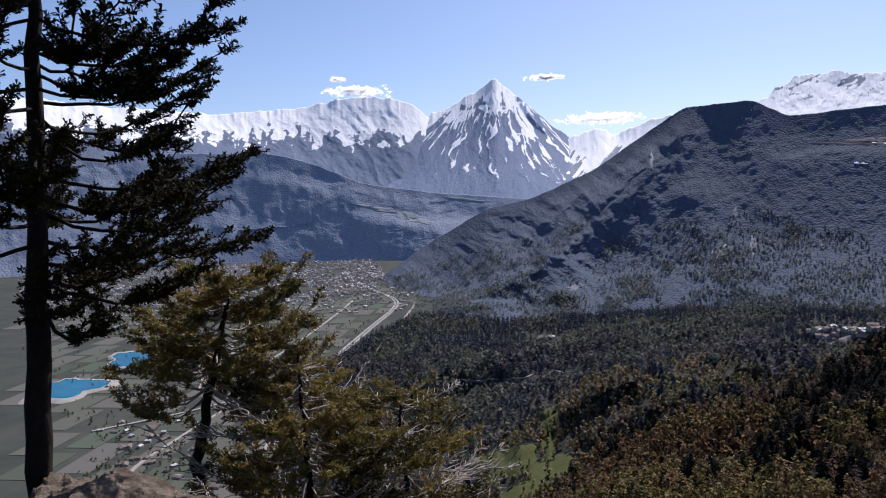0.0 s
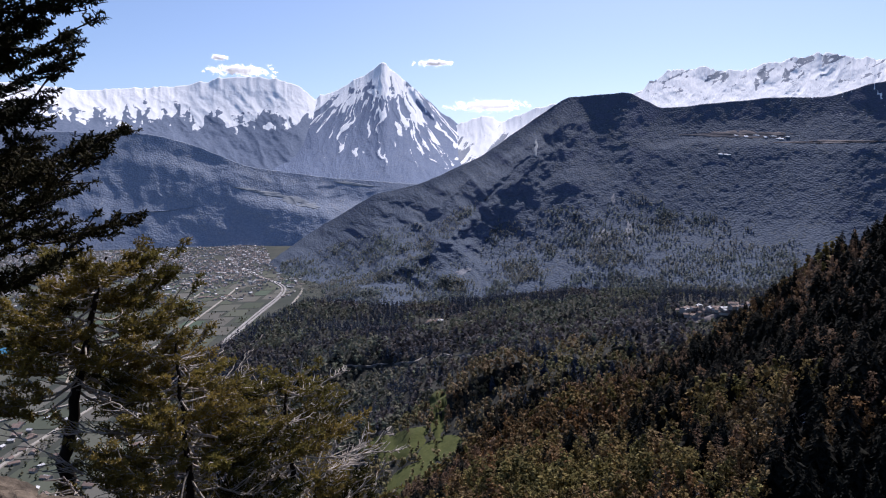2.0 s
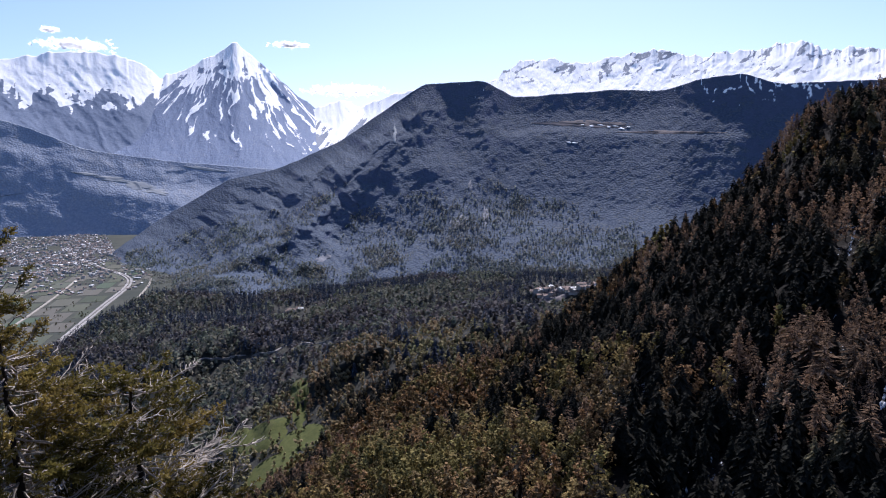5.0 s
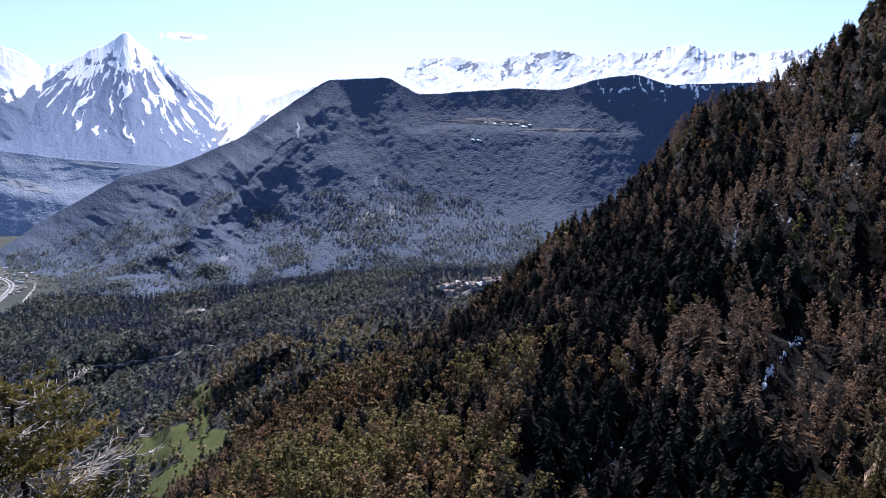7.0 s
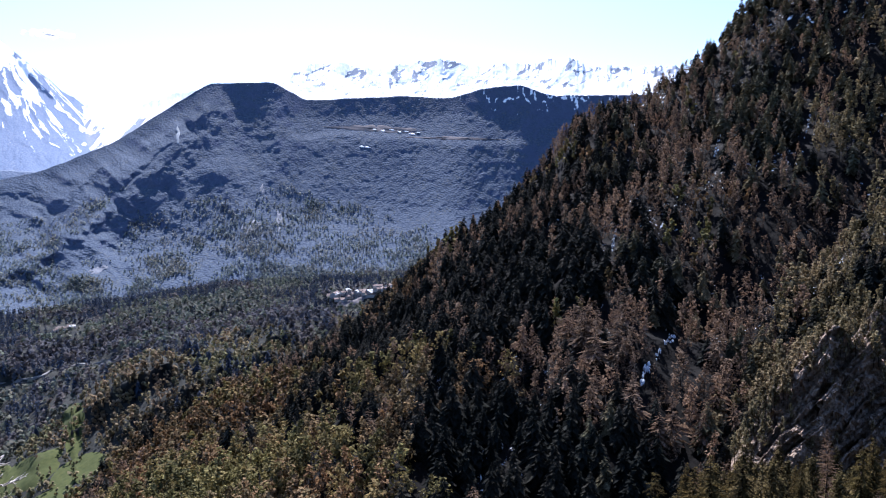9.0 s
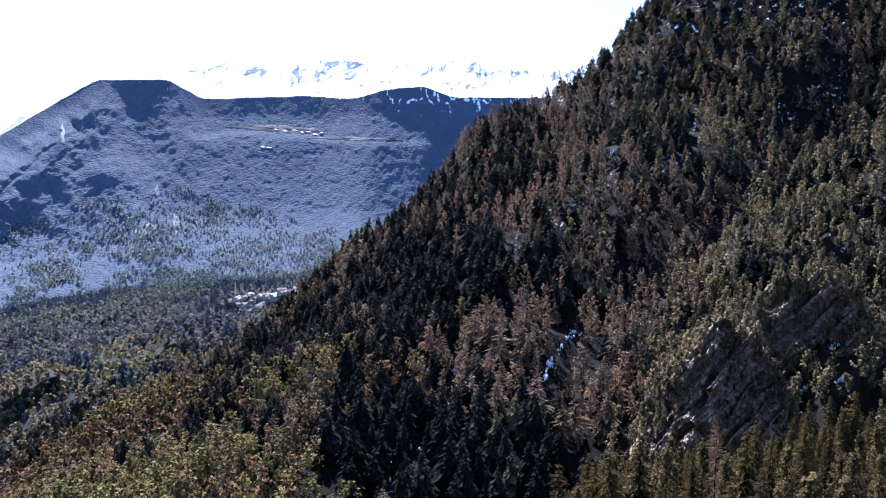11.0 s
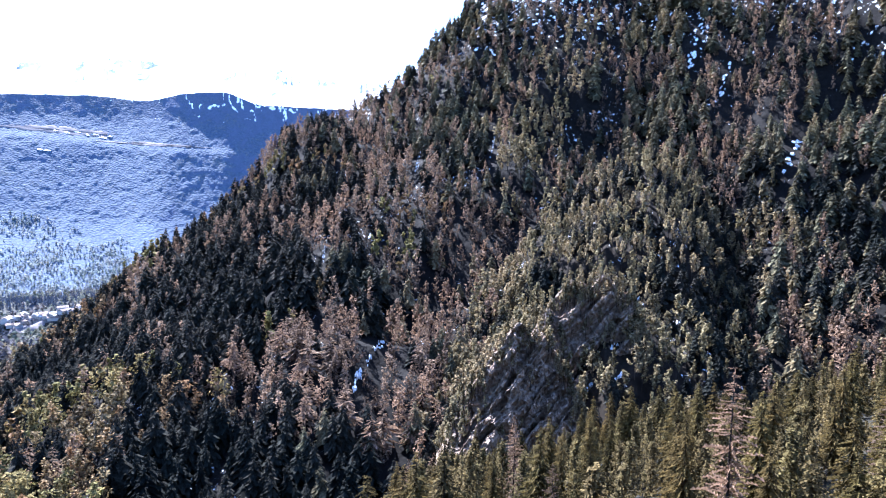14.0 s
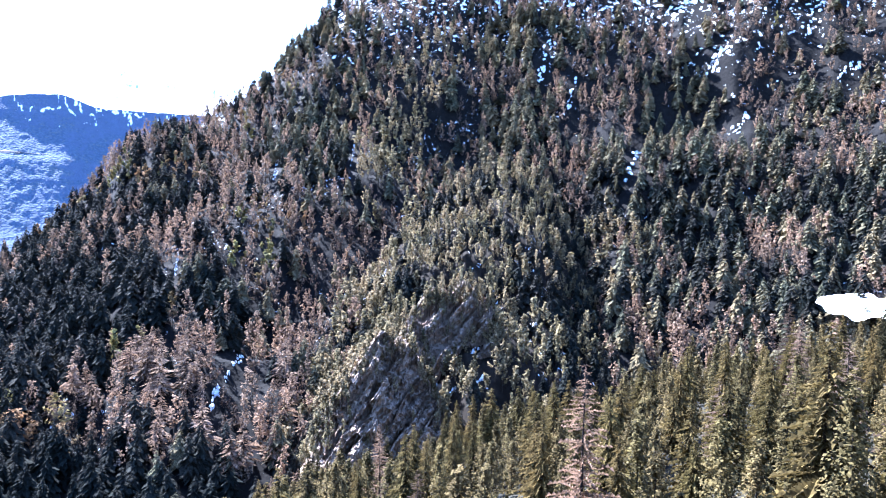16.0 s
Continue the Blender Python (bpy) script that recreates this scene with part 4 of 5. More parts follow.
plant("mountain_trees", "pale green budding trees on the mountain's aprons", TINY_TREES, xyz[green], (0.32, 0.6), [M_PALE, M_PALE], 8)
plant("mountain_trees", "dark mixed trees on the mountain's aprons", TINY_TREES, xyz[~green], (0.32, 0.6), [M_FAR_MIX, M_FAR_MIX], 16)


# ---- clearings on the foothill ----
def clearing(name, label, az, r, wide, deep, material, seed, on=None, lift=0.9):
    """A patch of open ground that follows the slope, a little above it, with a ragged edge."""
    foot_s = np.linspace(0, 1, 400)
    on = on or foot
    rr = np.hypot(*on(np.full(400, az), foot_s)[:, :2].T)
    t, k = np.meshgrid(np.linspace(0, 2 * np.pi, 49), np.linspace(0, 1, 9), indexing="ij")
    k = k * (1 + 0.3 * fbm(2.2 * np.cos(t) + seed, 2.2 * np.sin(t), 3))
    a = az + wide * k * np.cos(t)
    dist = r + deep * k * np.sin(t)
    p = on(a, np.interp(dist, rr, foot_s))
    p[..., 2] += lift - 2.2 * lift * np.clip(k, 0, 1) ** 6
    return tagged(new(name, tri_mesh(name, p.reshape(-1, 3), grid_faces(*t.shape), [material], shade=True)), label, "meadow", kind="structure")


for k, (ma, mr, wa, wr) in enumerate(MEADOWS[:-1]):
    clearing("meadow", "sloping green spring meadow among trees", ma, mr, wa * 1.15, wr * 1.15, M_MEADOW, k * 3.1)


# ---- the valley floor ----
M_ASPHALT = simple("worn_road", (0.22, 0.21, 0.20), (0.33, 0.32, 0.31), 0.05, 0.9)
M_LANE = simple("farm_track", (0.24, 0.22, 0.19), (0.34, 0.32, 0.28), 0.05, 0.95)
M_SAND = simple("gravel_bank", (0.225, 0.21, 0.1875), (0.36, 0.3375, 0.3075), 0.08, 0.95)
M_WATER, nt, b = nodes_of("lake_water", 0.25, 0.12)
nt.links.new(ramp(nt, noise_at(nt, 0.02), ((0.3, (0.006, 0.1, 0.19)), (0.7, (0.01, 0.14, 0.235)))), b.inputs["Base Color"])
M_FIELD, nt, b = nodes_of("field", 1.0, 0.1)
info = nt.nodes.new("ShaderNodeObjectInfo")
col = ramp(nt, info.outputs["Random"], ((0.0, (0.05, 0.066, 0.05)), (0.3, (0.085, 0.098, 0.075)), (0.55, (0.11, 0.108, 0.1)), (0.8, (0.125, 0.122, 0.112)), (1.0, (0.05, 0.09, 0.06))))
col = blend(nt, calc(nt, "MULTIPLY", noise_at(nt, 0.09, 4.0, (1.0, 0.2, 1.0)), 0.5), col, (0.09, 0.085, 0.06))
nt.links.new(col, b.inputs["Base Color"])
M_WALL = simple("pale_render", (0.26, 0.245, 0.23), (0.55, 0.53, 0.50), 0.03, 0.9)
M_ROOF = simple("brown_roof", (0.09, 0.07, 0.06), (0.28, 0.21, 0.18), 0.03, 0.9)
M_TIN = simple("bright_roof", (0.36, 0.37, 0.39), (0.6, 0.6, 0.6), 0.03, 0.5)


def on_floor(az, el, lift=0.0):
    """The point of the valley floor that lies that many degrees below the eye."""
    r = (VALLEY - EYE) / math.tan(math.radians(el))
    return Vector((math.sin(math.radians(az)) * r, math.cos(math.radians(az)) * r, VALLEY + lift))


def ribbon(name, label, points, width, material, lift, category="road"):
    """A road along a rounded line."""
    pts = [Vector(p) for p in points]
    fine = []
    for i in range(len(pts) - 1):
        p0, p1, p2, p3 = pts[max(i - 1, 0)], pts[i], pts[i + 1], pts[min(i + 2, len(pts) - 1)]
        for k in range(12):
            t = k / 12
            fine.append(0.5 * (2 * p1 + (p2 - p0) * t + (2 * p0 - 5 * p1 + 4 * p2 - p3) * t * t + (3 * p1 - p0 - 3 * p2 + p3) * t ** 3))
    fine.append(pts[-1])
    V = []
    for i, p in enumerate(fine):
        d = fine[min(i + 1, len(fine) - 1)] - fine[max(i - 1, 0)]
        n = Vector((-d.y, d.x, 0)).normalized() * width / 2
        V += [p + n * 1.15 - Vector((0, 0, 2.5)), p + n + Vector((0, 0, lift)), p - n + Vector((0, 0, lift)), p - n * 1.15 - Vector((0, 0, 2.5))]
    me = tri_mesh(name, np.array(V), grid_faces(len(fine), 4), [material])
    return tagged(new(name, me), label, category, kind="structure")


highway = [on_floor(a, e) for a, e in ((-14.5, -19.0), (-10.6, -14.2), (-8.6, -12.2), (-5.9, -10.1), (-4.0, -8.6), (-4.15, -7.9), (-5.7, -7.2), (-7.2, -6.3), (-8.0, -5.6))]
side = Vector((3.9, 0.4, 0))
ribbon("road", "pale motorway carriageway curving towards the town", [p + side for p in highway], 4.6, M_ASPHALT, 1.9)
ribbon("road", "pale motorway carriageway curving towards the town", [p - side for p in highway], 4.6, M_ASPHALT, 1.9)
ribbon("road", "straight farm road between fields", [on_floor(a, e) for a, e in ((-16.5, -13.6), (-11.8, -11.0), (-8.6, -8.9), (-7.2, -7.8))], 4.5, M_LANE, 1.6)
ribbon("road", "straight farm road between fields", [on_floor(a, e) for a, e in ((-18.0, -12.0), (-13.0, -9.8), (-10.0, -8.2))], 4.5, M_LANE, 1.6)
ribbon("road", "road and railway at the foot of the slope", [on_floor(a, e) for a, e in ((-27.5, -23.0), (-24.7, -19.3), (-21.0, -17.3), (-17.5, -15.6))], 4.5, M_LANE, 1.6)
ribbon("road", "lane across the valley fields", [on_floor(a, e) for a, e in ((-27.0, -16.0), (-21.0, -15.6), (-16.5, -15.0))], 4.5, M_LANE, 1.6)
ribbon("road", "farm road beside a wood", [on_floor(a, e) for a, e in ((-3.4, -9.6), (-2.6, -8.7), (-2.4, -8.2))], 4.5, M_LANE, 1.6)


def pond(name, label, az, el, wide, deep, turn, seed):
    c = on_floor(az, el)
    t, k = np.meshgrid(np.linspace(0, 2 * np.pi, 65), np.linspace(0, 1, 8), indexing="ij")
    for nm, grow, lift, mat, lab, cat in ((name, 1.0, 2.9, M_WATER, label, "lake"), ("gravel_bank", 1.18, 2.5, M_SAND, "pale gravel bank round a lake", "bank")):
        q = k * grow * (1 + 0.34 * fbm(1.5 * np.cos(t) + seed, 1.5 * np.sin(t), 4))
        x, y = wide * q * np.cos(t), deep * q * np.sin(t)
        p = np.stack([c.x + x * math.cos(turn) - y * math.sin(turn), c.y + x * math.sin(turn) + y * math.cos(turn), np.full(x.shape, VALLEY + lift)], -1)
        p[..., 2] -= np.where(k > 0.99, 4.0, 0.0)
        tagged(new(nm, tri_mesh(nm, p.reshape(-1, 3), grid_faces(*t.shape), [mat], shade=True)), lab, cat, kind="structure")


pond("lake", "small turquoise gravel-pit lake", -28.4, -12.75, 52, 70, 0.45, 1.0)
pond("lake", "small turquoise gravel-pit lake", -24.0, -11.3, 46, 88, 0.40, 6.0)

# fields in strips along the motorway
slab = bmesh.new()
bmesh.ops.create_cube(slab, size=1.0)
slab_mesh = bpy.data.meshes.new("field")
slab.to_mesh(slab_mesh)
slab.free()
slab_mesh.materials.append(M_FIELD)
fields_root = bpy.data.objects["ground"]
g = np.random.default_rng(21)
for i in range(-16, 18):
    for j in range(-2, 18):
        u, v = i * 50 + (j % 3) * 13, 600 + j * 92 + (i % 4) * 21
        x, y = -300 + u + 0.10 * (v - 1200), v
        r, a = math.hypot(x, y), math.degrees(math.atan2(x, y))
        if not (-31 < a < -2.2) or r < 640 or r > 2250 or a > -14 + (r - 700) * 0.0095 or g.random() < 0.12:
            continue
        ob = new("field", slab_mesh)
        ob.parent = fields_root
        ob.matrix_basis = Matrix.Translation((x, y, VALLEY + 0.12 + g.uniform(0, 0.1))) @ Matrix.Rotation(-0.10, 4, "Z") @ Matrix.Diagonal((g.uniform(34, 47), g.uniform(70, 90), 0.5, 1))


# ---- buildings ----
def house_shape(w, d, h, roof, over=0.6):
    """A gabled house for the far town: walls and roof."""
    V = [(-w, -d, -3), (w, -d, -3), (w, d, -3), (-w, d, -3), (-w, -d, h), (w, -d, h), (w, d, h), (-w, d, h), (0, -d, h + roof), (0, d, h + roof)]
    F = [(0, 1, 5), (0, 5, 4), (1, 2, 6), (1, 6, 5), (2, 3, 7), (2, 7, 6), (3, 0, 4), (3, 4, 7), (4, 5, 8), (6, 7, 9)]
    S = [0] * len(F)
    i = len(V)
    V += [(-w - over, -d - over, h - 0.3), (0, -d - over, h + roof + 0.2), (0, d + over, h + roof + 0.2), (-w - over, d + over, h - 0.3), (w + over, -d - over, h - 0.3), (w + over, d + over, h - 0.3)]
    F += [(i, i + 1, i + 2), (i, i + 2, i + 3), (i + 1, i + 4, i + 5), (i + 1, i + 5, i + 2)]
    return np.array(V, float), np.array(F), np.array(S + [1] * 4)


TOWN = [house_shape(5, 6, 6, 3), house_shape(6, 9, 9, 3), house_shape(9, 16, 7, 1.0), house_shape(7, 7, 14, 1.5), house_shape(4, 5, 4, 2.5)]
g = np.random.default_rng(31)
spots = []
while len(spots) < 9000:
    a, e = g.uniform(-31, -2.5), -g.uniform(4.75, 9.0)
    dense = 1.0 if -6.8 < e else 0.30 if -7.9 < e else 0.07
    if a > -4.6 + (e + 6.2) * -0.5 and e > -7.5:
        continue
    if g.random() < dense * (0.65 + 0.6 * float(fbm(a * 0.7, e * 2.5, 3))):
        p = on_floor(a, e)
        spots.append((p.x, p.y, VALLEY + 0.6))
spots = np.array(spots)
near = np.argsort(np.hypot(spots[:, 0], spots[:, 1]))
bright = g.random(len(spots)) < 0.35
far_set = np.zeros(len(spots), bool)
far_set[near[160:]] = True
plant("town", "pale crowded houses of a distant valley town", TOWN, spots[far_set & ~bright], (0.22, 0.5), [M_WALL, M_ROOF], 31, "town")
plant("town", "bright flat roofs of a distant valley town", TOWN, spots[far_set & bright], (0.2, 0.5), [M_WALL, M_TIN], 32, "town")


def house(label, w, d, h, roof, wall_mat, roof_mat, category="house"):
    """A gabled house: body, two roof slopes and a chimney."""
    root = tagged(new("house"), label, category, group="village houses")
    bm = bmesh.new()
    v = [bm.verts.new(p) for p in ((-w, -d, -3), (w, -d, -3), (w, d, -3), (-w, d, -3), (-w, -d, h), (w, -d, h), (w, d, h), (-w, d, h), (0, -d, h + roof), (0, d, h + roof))]
    for f in ((0, 1, 5, 8, 4), (1, 2, 6, 5), (2, 3, 7, 9, 6), (3, 0, 4, 7), (4, 8, 9, 7), (8, 5, 6, 9), (3, 2, 1, 0)):
        bm.faces.new([v[i] for i in f])
    part("wall", bm, wall_mat, root)
    for sgn in (-1, 1):
        bm = bmesh.new()
        a, b = (0, h + roof + 0.25), (sgn * (w + 0.9), h - 0.9 * roof / w + 0.25)
        ring = []
        for y in (-d - 0.9, d + 0.9):
            ring.append([bm.verts.new((x, y, z + t)) for (x, z), t in ((a, 0), (b, 0), (b, 0.3), (a, 0.3))])
        for k in range(4):
            bm.faces.new((ring[0][k], ring[0][(k + 1) % 4], ring[1][(k + 1) % 4], ring[1][k]))
        bm.faces.new(ring[0][::-1])
        bm.faces.new(ring[1])
        bmesh.ops.recalc_face_normals(bm, faces=bm.faces)
        part("roof_slope", bm, roof_mat, root)
    bm = bmesh.new()
    bmesh.ops.create_cube(bm, size=1.0, matrix=Matrix.Translation((w * 0.4, d * 0.3, h + roof * 0.9)) @ Matrix.Diagonal((0.9, 0.9, 2.4, 1)))
    part("chimney", bm, wall_mat, root)
    return root


KINDS = [house("pale rendered house with a brown gabled roof", 5, 6.5, 5.5, 2.8, M_WALL, M_ROOF),
         house("dark timber chalet with a bright tin roof", 4.5, 6, 5.0, 2.4, M_TWIG, M_TIN),
         house("long pale barn with a brown roof", 5.5, 10, 4.5, 2.6, M_WALL, M_ROOF, "barn")]
g = np.random.default_rng(41)
def seen_on_foothill(az, el):
    """The nearest place of the foothill that lies at that elevation from the eye."""
    s = np.linspace(0.3, 1, 600)
    p = foot(np.full(600, az), s)
    e = np.degrees(np.arctan2(p[:, 2] - EYE, np.hypot(p[:, 0], p[:, 1])))
    return Vector(p[int(np.argmax(e >= el))])


homes = [(27.9 + 4.9 * u + g.normal(0, 0.25), -10.3 + 0.7 * u + g.normal(0, 0.2)) for u in np.linspace(0, 1, 30)]
p = seen_on_foothill(29.5, -10.3)
clearing("yard", "pale bare ground round the village", 29.7, math.hypot(p.x, p.y), 1.9, 26, M_SHELF, 5.0)
homes += [(7.9 + g.normal(0, 0.55), -11.35 + g.normal(0, 0.1)) for k in range(9)]
for k, (a, e) in enumerate(homes):
    p = seen_on_foothill(a, e)
    m = Matrix.Translation(p + Vector((0, 0, 1.2))) @ Matrix.Rotation(g.uniform(0, 6.28), 4, "Z") @ Matrix.Diagonal((0.85, 0.85, 0.75, 1))
    if k < 3:
        KINDS[k].matrix_basis = m
    else:
        copy_thing(KINDS[int(g.integers(0, 3))], m)
for k in near[:160]:
    m = Matrix.Translation(Vector(spots[k])) @ Matrix.Rotation(g.uniform(0, 6.28), 4, "Z") @ Matrix.Diagonal((0.55, 0.55, 0.5, 1))
    copy_thing(KINDS[int(g.integers(0, 3))], m)




def on_slope_track(name, label, points, width):
    az = np.linspace(points[0][0], points[-1][0], 26) if abs(points[-1][0] - points[0][0]) > 5 else None
    if az is not None:
        el = np.interp(az, [p[0] for p in points], [p[1] for p in points]) + 0.16 * fbm(az * 0.8, az * 0 + 4, 3)
        points = list(zip(az, el))
    ribbon(name, label, [seen_on_foothill(a, e) for a, e in points], width, M_TRACK, 0.5)


on_slope_track("track", "pale dirt track into the village", [(28.9, -10.9), (28.8, -10.6), (29.3, -10.3), (30.3, -10.0), (32.0, -9.7)], 5)
on_slope_track("track", "dirt road along the wooded foothill", [(0.7, -14.6), (5.4, -14.5), (8.5, -14.0), (12.1, -13.4)], 3.5)
mountain_patch("shelf", "brown upland clearing on the mountain", "wooded_mountain", 31.5, 3.25, 4.2, 0.28, M_SHELF, 3.0, -0.06)
mountain_patch("shelf", "brown upland clearing on the mountain", "wooded_mountain", 38.0, 2.5, 4.0, 0.14, M_SHELF, 5.0, -0.03)
for k, (a, e) in enumerate(((31.2, 3.2), (31.9, 3.1), (32.6, 3.15), (33.2, 3.0), (33.7, 3.05), (34.2, 2.85), (34.7, 2.95), (30.2, 1.85), (30.7, 1.8))):
    mountain_patch("snow_patch", "strip of old snow on an upland clearing", "wooded_mountain", a, e, 0.17 + 0.06 * (k % 3), 0.05 + 0.03 * (k % 2), M_SNOW, 8.0 + k, -0.1, 4.0, "snow")
mountain_patch("rock_face", "pale bare rock on the mountain", "wooded_mountain", 16.4, 2.6, 0.16, 0.75, M_TAN, 4.0, 1.2, 3.0, "rock")
for k, (a, e, w, h) in enumerate(((21.4, -4.5, 0.75, 0.55), (23.6, -4.0, 0.3, 0.8), (22.4, -1.6, 0.2, 0.5), (10.5, -7.2, 0.8, 0.25), (-1.3, -9.0, 0.25, 0.5), (-0.4, -8.7, 0.3, 0.4), (-2.6, -8.6, 0.16, 0.5))):
    mountain_patch("rock_face", "pale crag above the trees", "wooded_mountain", a, e, w, h, M_CRAG, 6.0 + 1.7 * k, 0.3, 3.0, "rock")
for k, (a, e, w, h) in enumerate(((-6.4, -0.35, 1.2, 0.10), (-4.6, -0.75, 1.5, 0.22), (-2.9, -1.25, 1.1, 0.34), (-1.7, -1.7, 0.9, 0.25), (2.2, -0.1, 1.7, 0.12))):
    mountain_patch("upland_field", "tan field on a wooded ridge", "far_ridge", a, e, w, h, M_TAN, 7.0 + 2.3 * k, -0.15, 3.0)
clearing("yard", "pale bare ground round a hamlet", 8.1, 1180, 0.9, 28, M_SAND, 2.0)


# ---- snow patches on the hillside ----
def snow_patch(az, el, wide, high, seed, on=hill):
    """Old snow lying on the slope where it shows at that azimuth and elevation."""
    t, k = np.meshgrid(np.linspace(0, 2 * np.pi, 33), np.linspace(0, 1, 7), indexing="ij")
    k = k * np.clip(1 + 1.5 * fbm(3.1 * np.cos(t) + seed, 3.1 * np.sin(t), 4), 0.15, 2.2)
    s = np.linspace(0.0, 1.0, 600)
    line = on(np.full(600, az), s)
    e = np.degrees(np.arctan2(line[:, 2] - EYE, np.hypot(line[:, 0], line[:, 1])))
    mid = s[np.argmin(np.abs(e - el))]
    rate = (s[-1] - s[0]) / max(e[-1] - e[0], 1.0)
    p = on(az + wide * k * np.cos(t), np.clip(mid + rate * high * k * np.sin(t), 0, 1))
    p[..., 2] += 0.7 - 1.6 * np.clip(k, 0, 1) ** 6
    tagged(new("snow_patch", tri_mesh("snow_patch", p.reshape(-1, 3), grid_faces(*t.shape), [M_SNOW], shade=True)), "patch of old snow among hillside trees", "snow", kind="structure")


g = np.random.default_rng(61)
for k, (sa, se, w, h) in enumerate(SNOW_SPOTS):
    for j in range(20):
        size, d = g.uniform(0.1, 0.38) * (0.5 if w > 0.6 else 1.0), g.uniform(-1, 1)
        snow_patch(sa + (d + g.normal(0, 0.25)) * w * 0.9, se + (d + g.normal(0, 0.25)) * h * 0.8, w * size, w * size * 0.7, k * 2.3 + j)
for k, (sa, se, w, h) in enumerate(SPUR_SNOW):
    for j in range(8):
        size, d = g.uniform(0.12, 0.32), g.uniform(-1, 1)
        snow_patch(sa + (d + g.normal(0, 0.3)) * w * 0.8, se + d * h * 0.8, w * size, w * size * 0.7, k * 1.7 + j, spur)


# ---- hedges, orchards and farms on the valley floor ----
g = np.random.default_rng(71)
spots = []
while len(spots) < 900:
    a, e = g.uniform(-31, -6), -g.uniform(8.0, 23.0)
    if float(fbm(a * 0.5, e * 1.1, 3)) > 0.15 - 0.02 * (e + 20):
        p = on_floor(a, e)
        spots.append((p.x, p.y, VALLEY + 0.4))
plant("valley_trees", "scattered hedge and orchard trees on the valley floor", FAR_BEECHES, np.array(spots), (0.25, 0.55), [M_FRESH, M_BARK], 72)
for k in range(70):
    p = on_floor(g.normal(-22.5, 2.6), -g.uniform(15.5, 22.5), 0.4)
    copy_thing(KINDS[int(g.integers(0, 3))], Matrix.Translation(p) @ Matrix.Rotation(g.uniform(0, 6.28), 4, "Z") @ Matrix.Diagonal((0.6, 0.6, 0.55, 1)))


def spot(az, el, r):
    a = radians(az)
    return (math.sin(a) * r, math.cos(a) * r, EYE + r * math.tan(radians(el)))


# ---- the cliff on the spur ----
CLIFFS = [  # azimuth and elevation along the top and the foot, distance, run back
    ([(59.5, -20.8), (60.6, -18.6), (62.6, -15.4), (64.6, -12.6), (66.6, -11.0), (68, -11.6), (69.2, -13.4), (71, -16), (72, -19)], [(59, -22), (64, -23), (70, -23), (72, -21)], 206, 19, 3.0),
    ([(67, -12), (68.4, -9.2), (70, -7.6), (72.5, -7.0), (74.5, -8.0), (76, -11.5)], [(67, -14.5), (70, -16.5), (74, -16.5), (76, -14)], 252, 14, 8.0)]


def cliff(top, low, foot_r, lean, seed):
    """Upright slabs that slant up to one side, with seams between them and broken tiers."""
    az0, az1 = top[0][0], top[-1][0]
    a, s = np.meshgrid(np.linspace(az0, az1, 230), np.linspace(0, 1, 150), indexing="ij")
    e0, e1 = smooth(a, low, 1), smooth(a, top, 1, 0.3) + 0.6 * fbm(a * 1.3, a * 0 + 2, 4)
    e = e0 + (e1 - e0) * s
    w = a * 0.79 - e * 0.61 + 0.3 * value_noise(a * 0.5 + seed, e * 0.5) + 0.06 * fbm(a * 3, e * 3, 3)
    v = a * 0.61 + e * 0.79
    tier = np.floor(v * 0.55 + 1.7 * value_noise(np.floor(w * 1.1) * 2.3, w * 0 + 1))
    saw = w * 0.8 - np.floor(w * 0.8)
    slabs = 4.0 * (1 - saw) ** 0.7 * (0.6 + 0.6 * value_noise(np.floor(w * 0.8) * 1.7, v * 0.3)) + 4.5 * value_noise(np.floor(w * 0.8) * 3.7, tier * 0.7 + seed) + 2.4 * value_noise(np.floor(w * 2.3) * 1.9, np.floor(v * 0.9 + value_noise(w * 2, v * 0)) * 1.3) + 0.7 * ridged(w * 3.0, v * 0.3 + seed, 4) + 1.3 * fbm(a * 4.0, e * 3.0, 5)
    r = foot_r + 1.2 * (a - az0) + lean * s ** 1.3 - slabs + 9.0 * np.clip(np.abs(2 * (a - az0) / (az1 - az0) - 1) - 0.75, 0, 1) ** 1.0 * 4
    z = EYE + r * np.tan(np.radians(e))
    return tagged(new("cliff", tri_mesh("cliff", polar(a, r, z).reshape(-1, 3), grid_faces(*a.shape), [M_ROCK])), "grey-brown cliff with slanting slabs in the pine-covered spur", "cliff", kind="structure")


g = np.random.default_rng(91)
ledges = []
for top, low, foot_r, lean, seed in CLIFFS:
    cliff(top, low, foot_r, lean, seed)
    a0, a1 = top[0][0], top[-1][0]
    for k in range(260):
        a, s = g.uniform(a0, a1), g.uniform(0, 1) ** 0.6
        e0, e1 = (np.interp(a, [p[0] for p in t], [p[1] for p in t]) for t in (low, top))
        if g.random() < (0.16 if s < 0.82 else 1.0):
            ledges.append(spot(a, e0 + (e1 - e0) * s - 0.4, foot_r + 1.2 * (a - a0) + lean * s ** 1.3 - 2.5))
plant("ledge_pines", "small pines on the ledges of a cliff", PINES, np.array(ledges), (0.35, 0.75), [M_PINE, M_BARK], 92)

# a snow-covered clearing beyond the near trees
t, k = np.meshgrid(np.linspace(0, 2 * np.pi, 41), np.linspace(0, 1, 8), indexing="ij")
q = k * (1 + 0.25 * fbm(2 * np.cos(t), 2 * np.sin(t) + 4, 3))
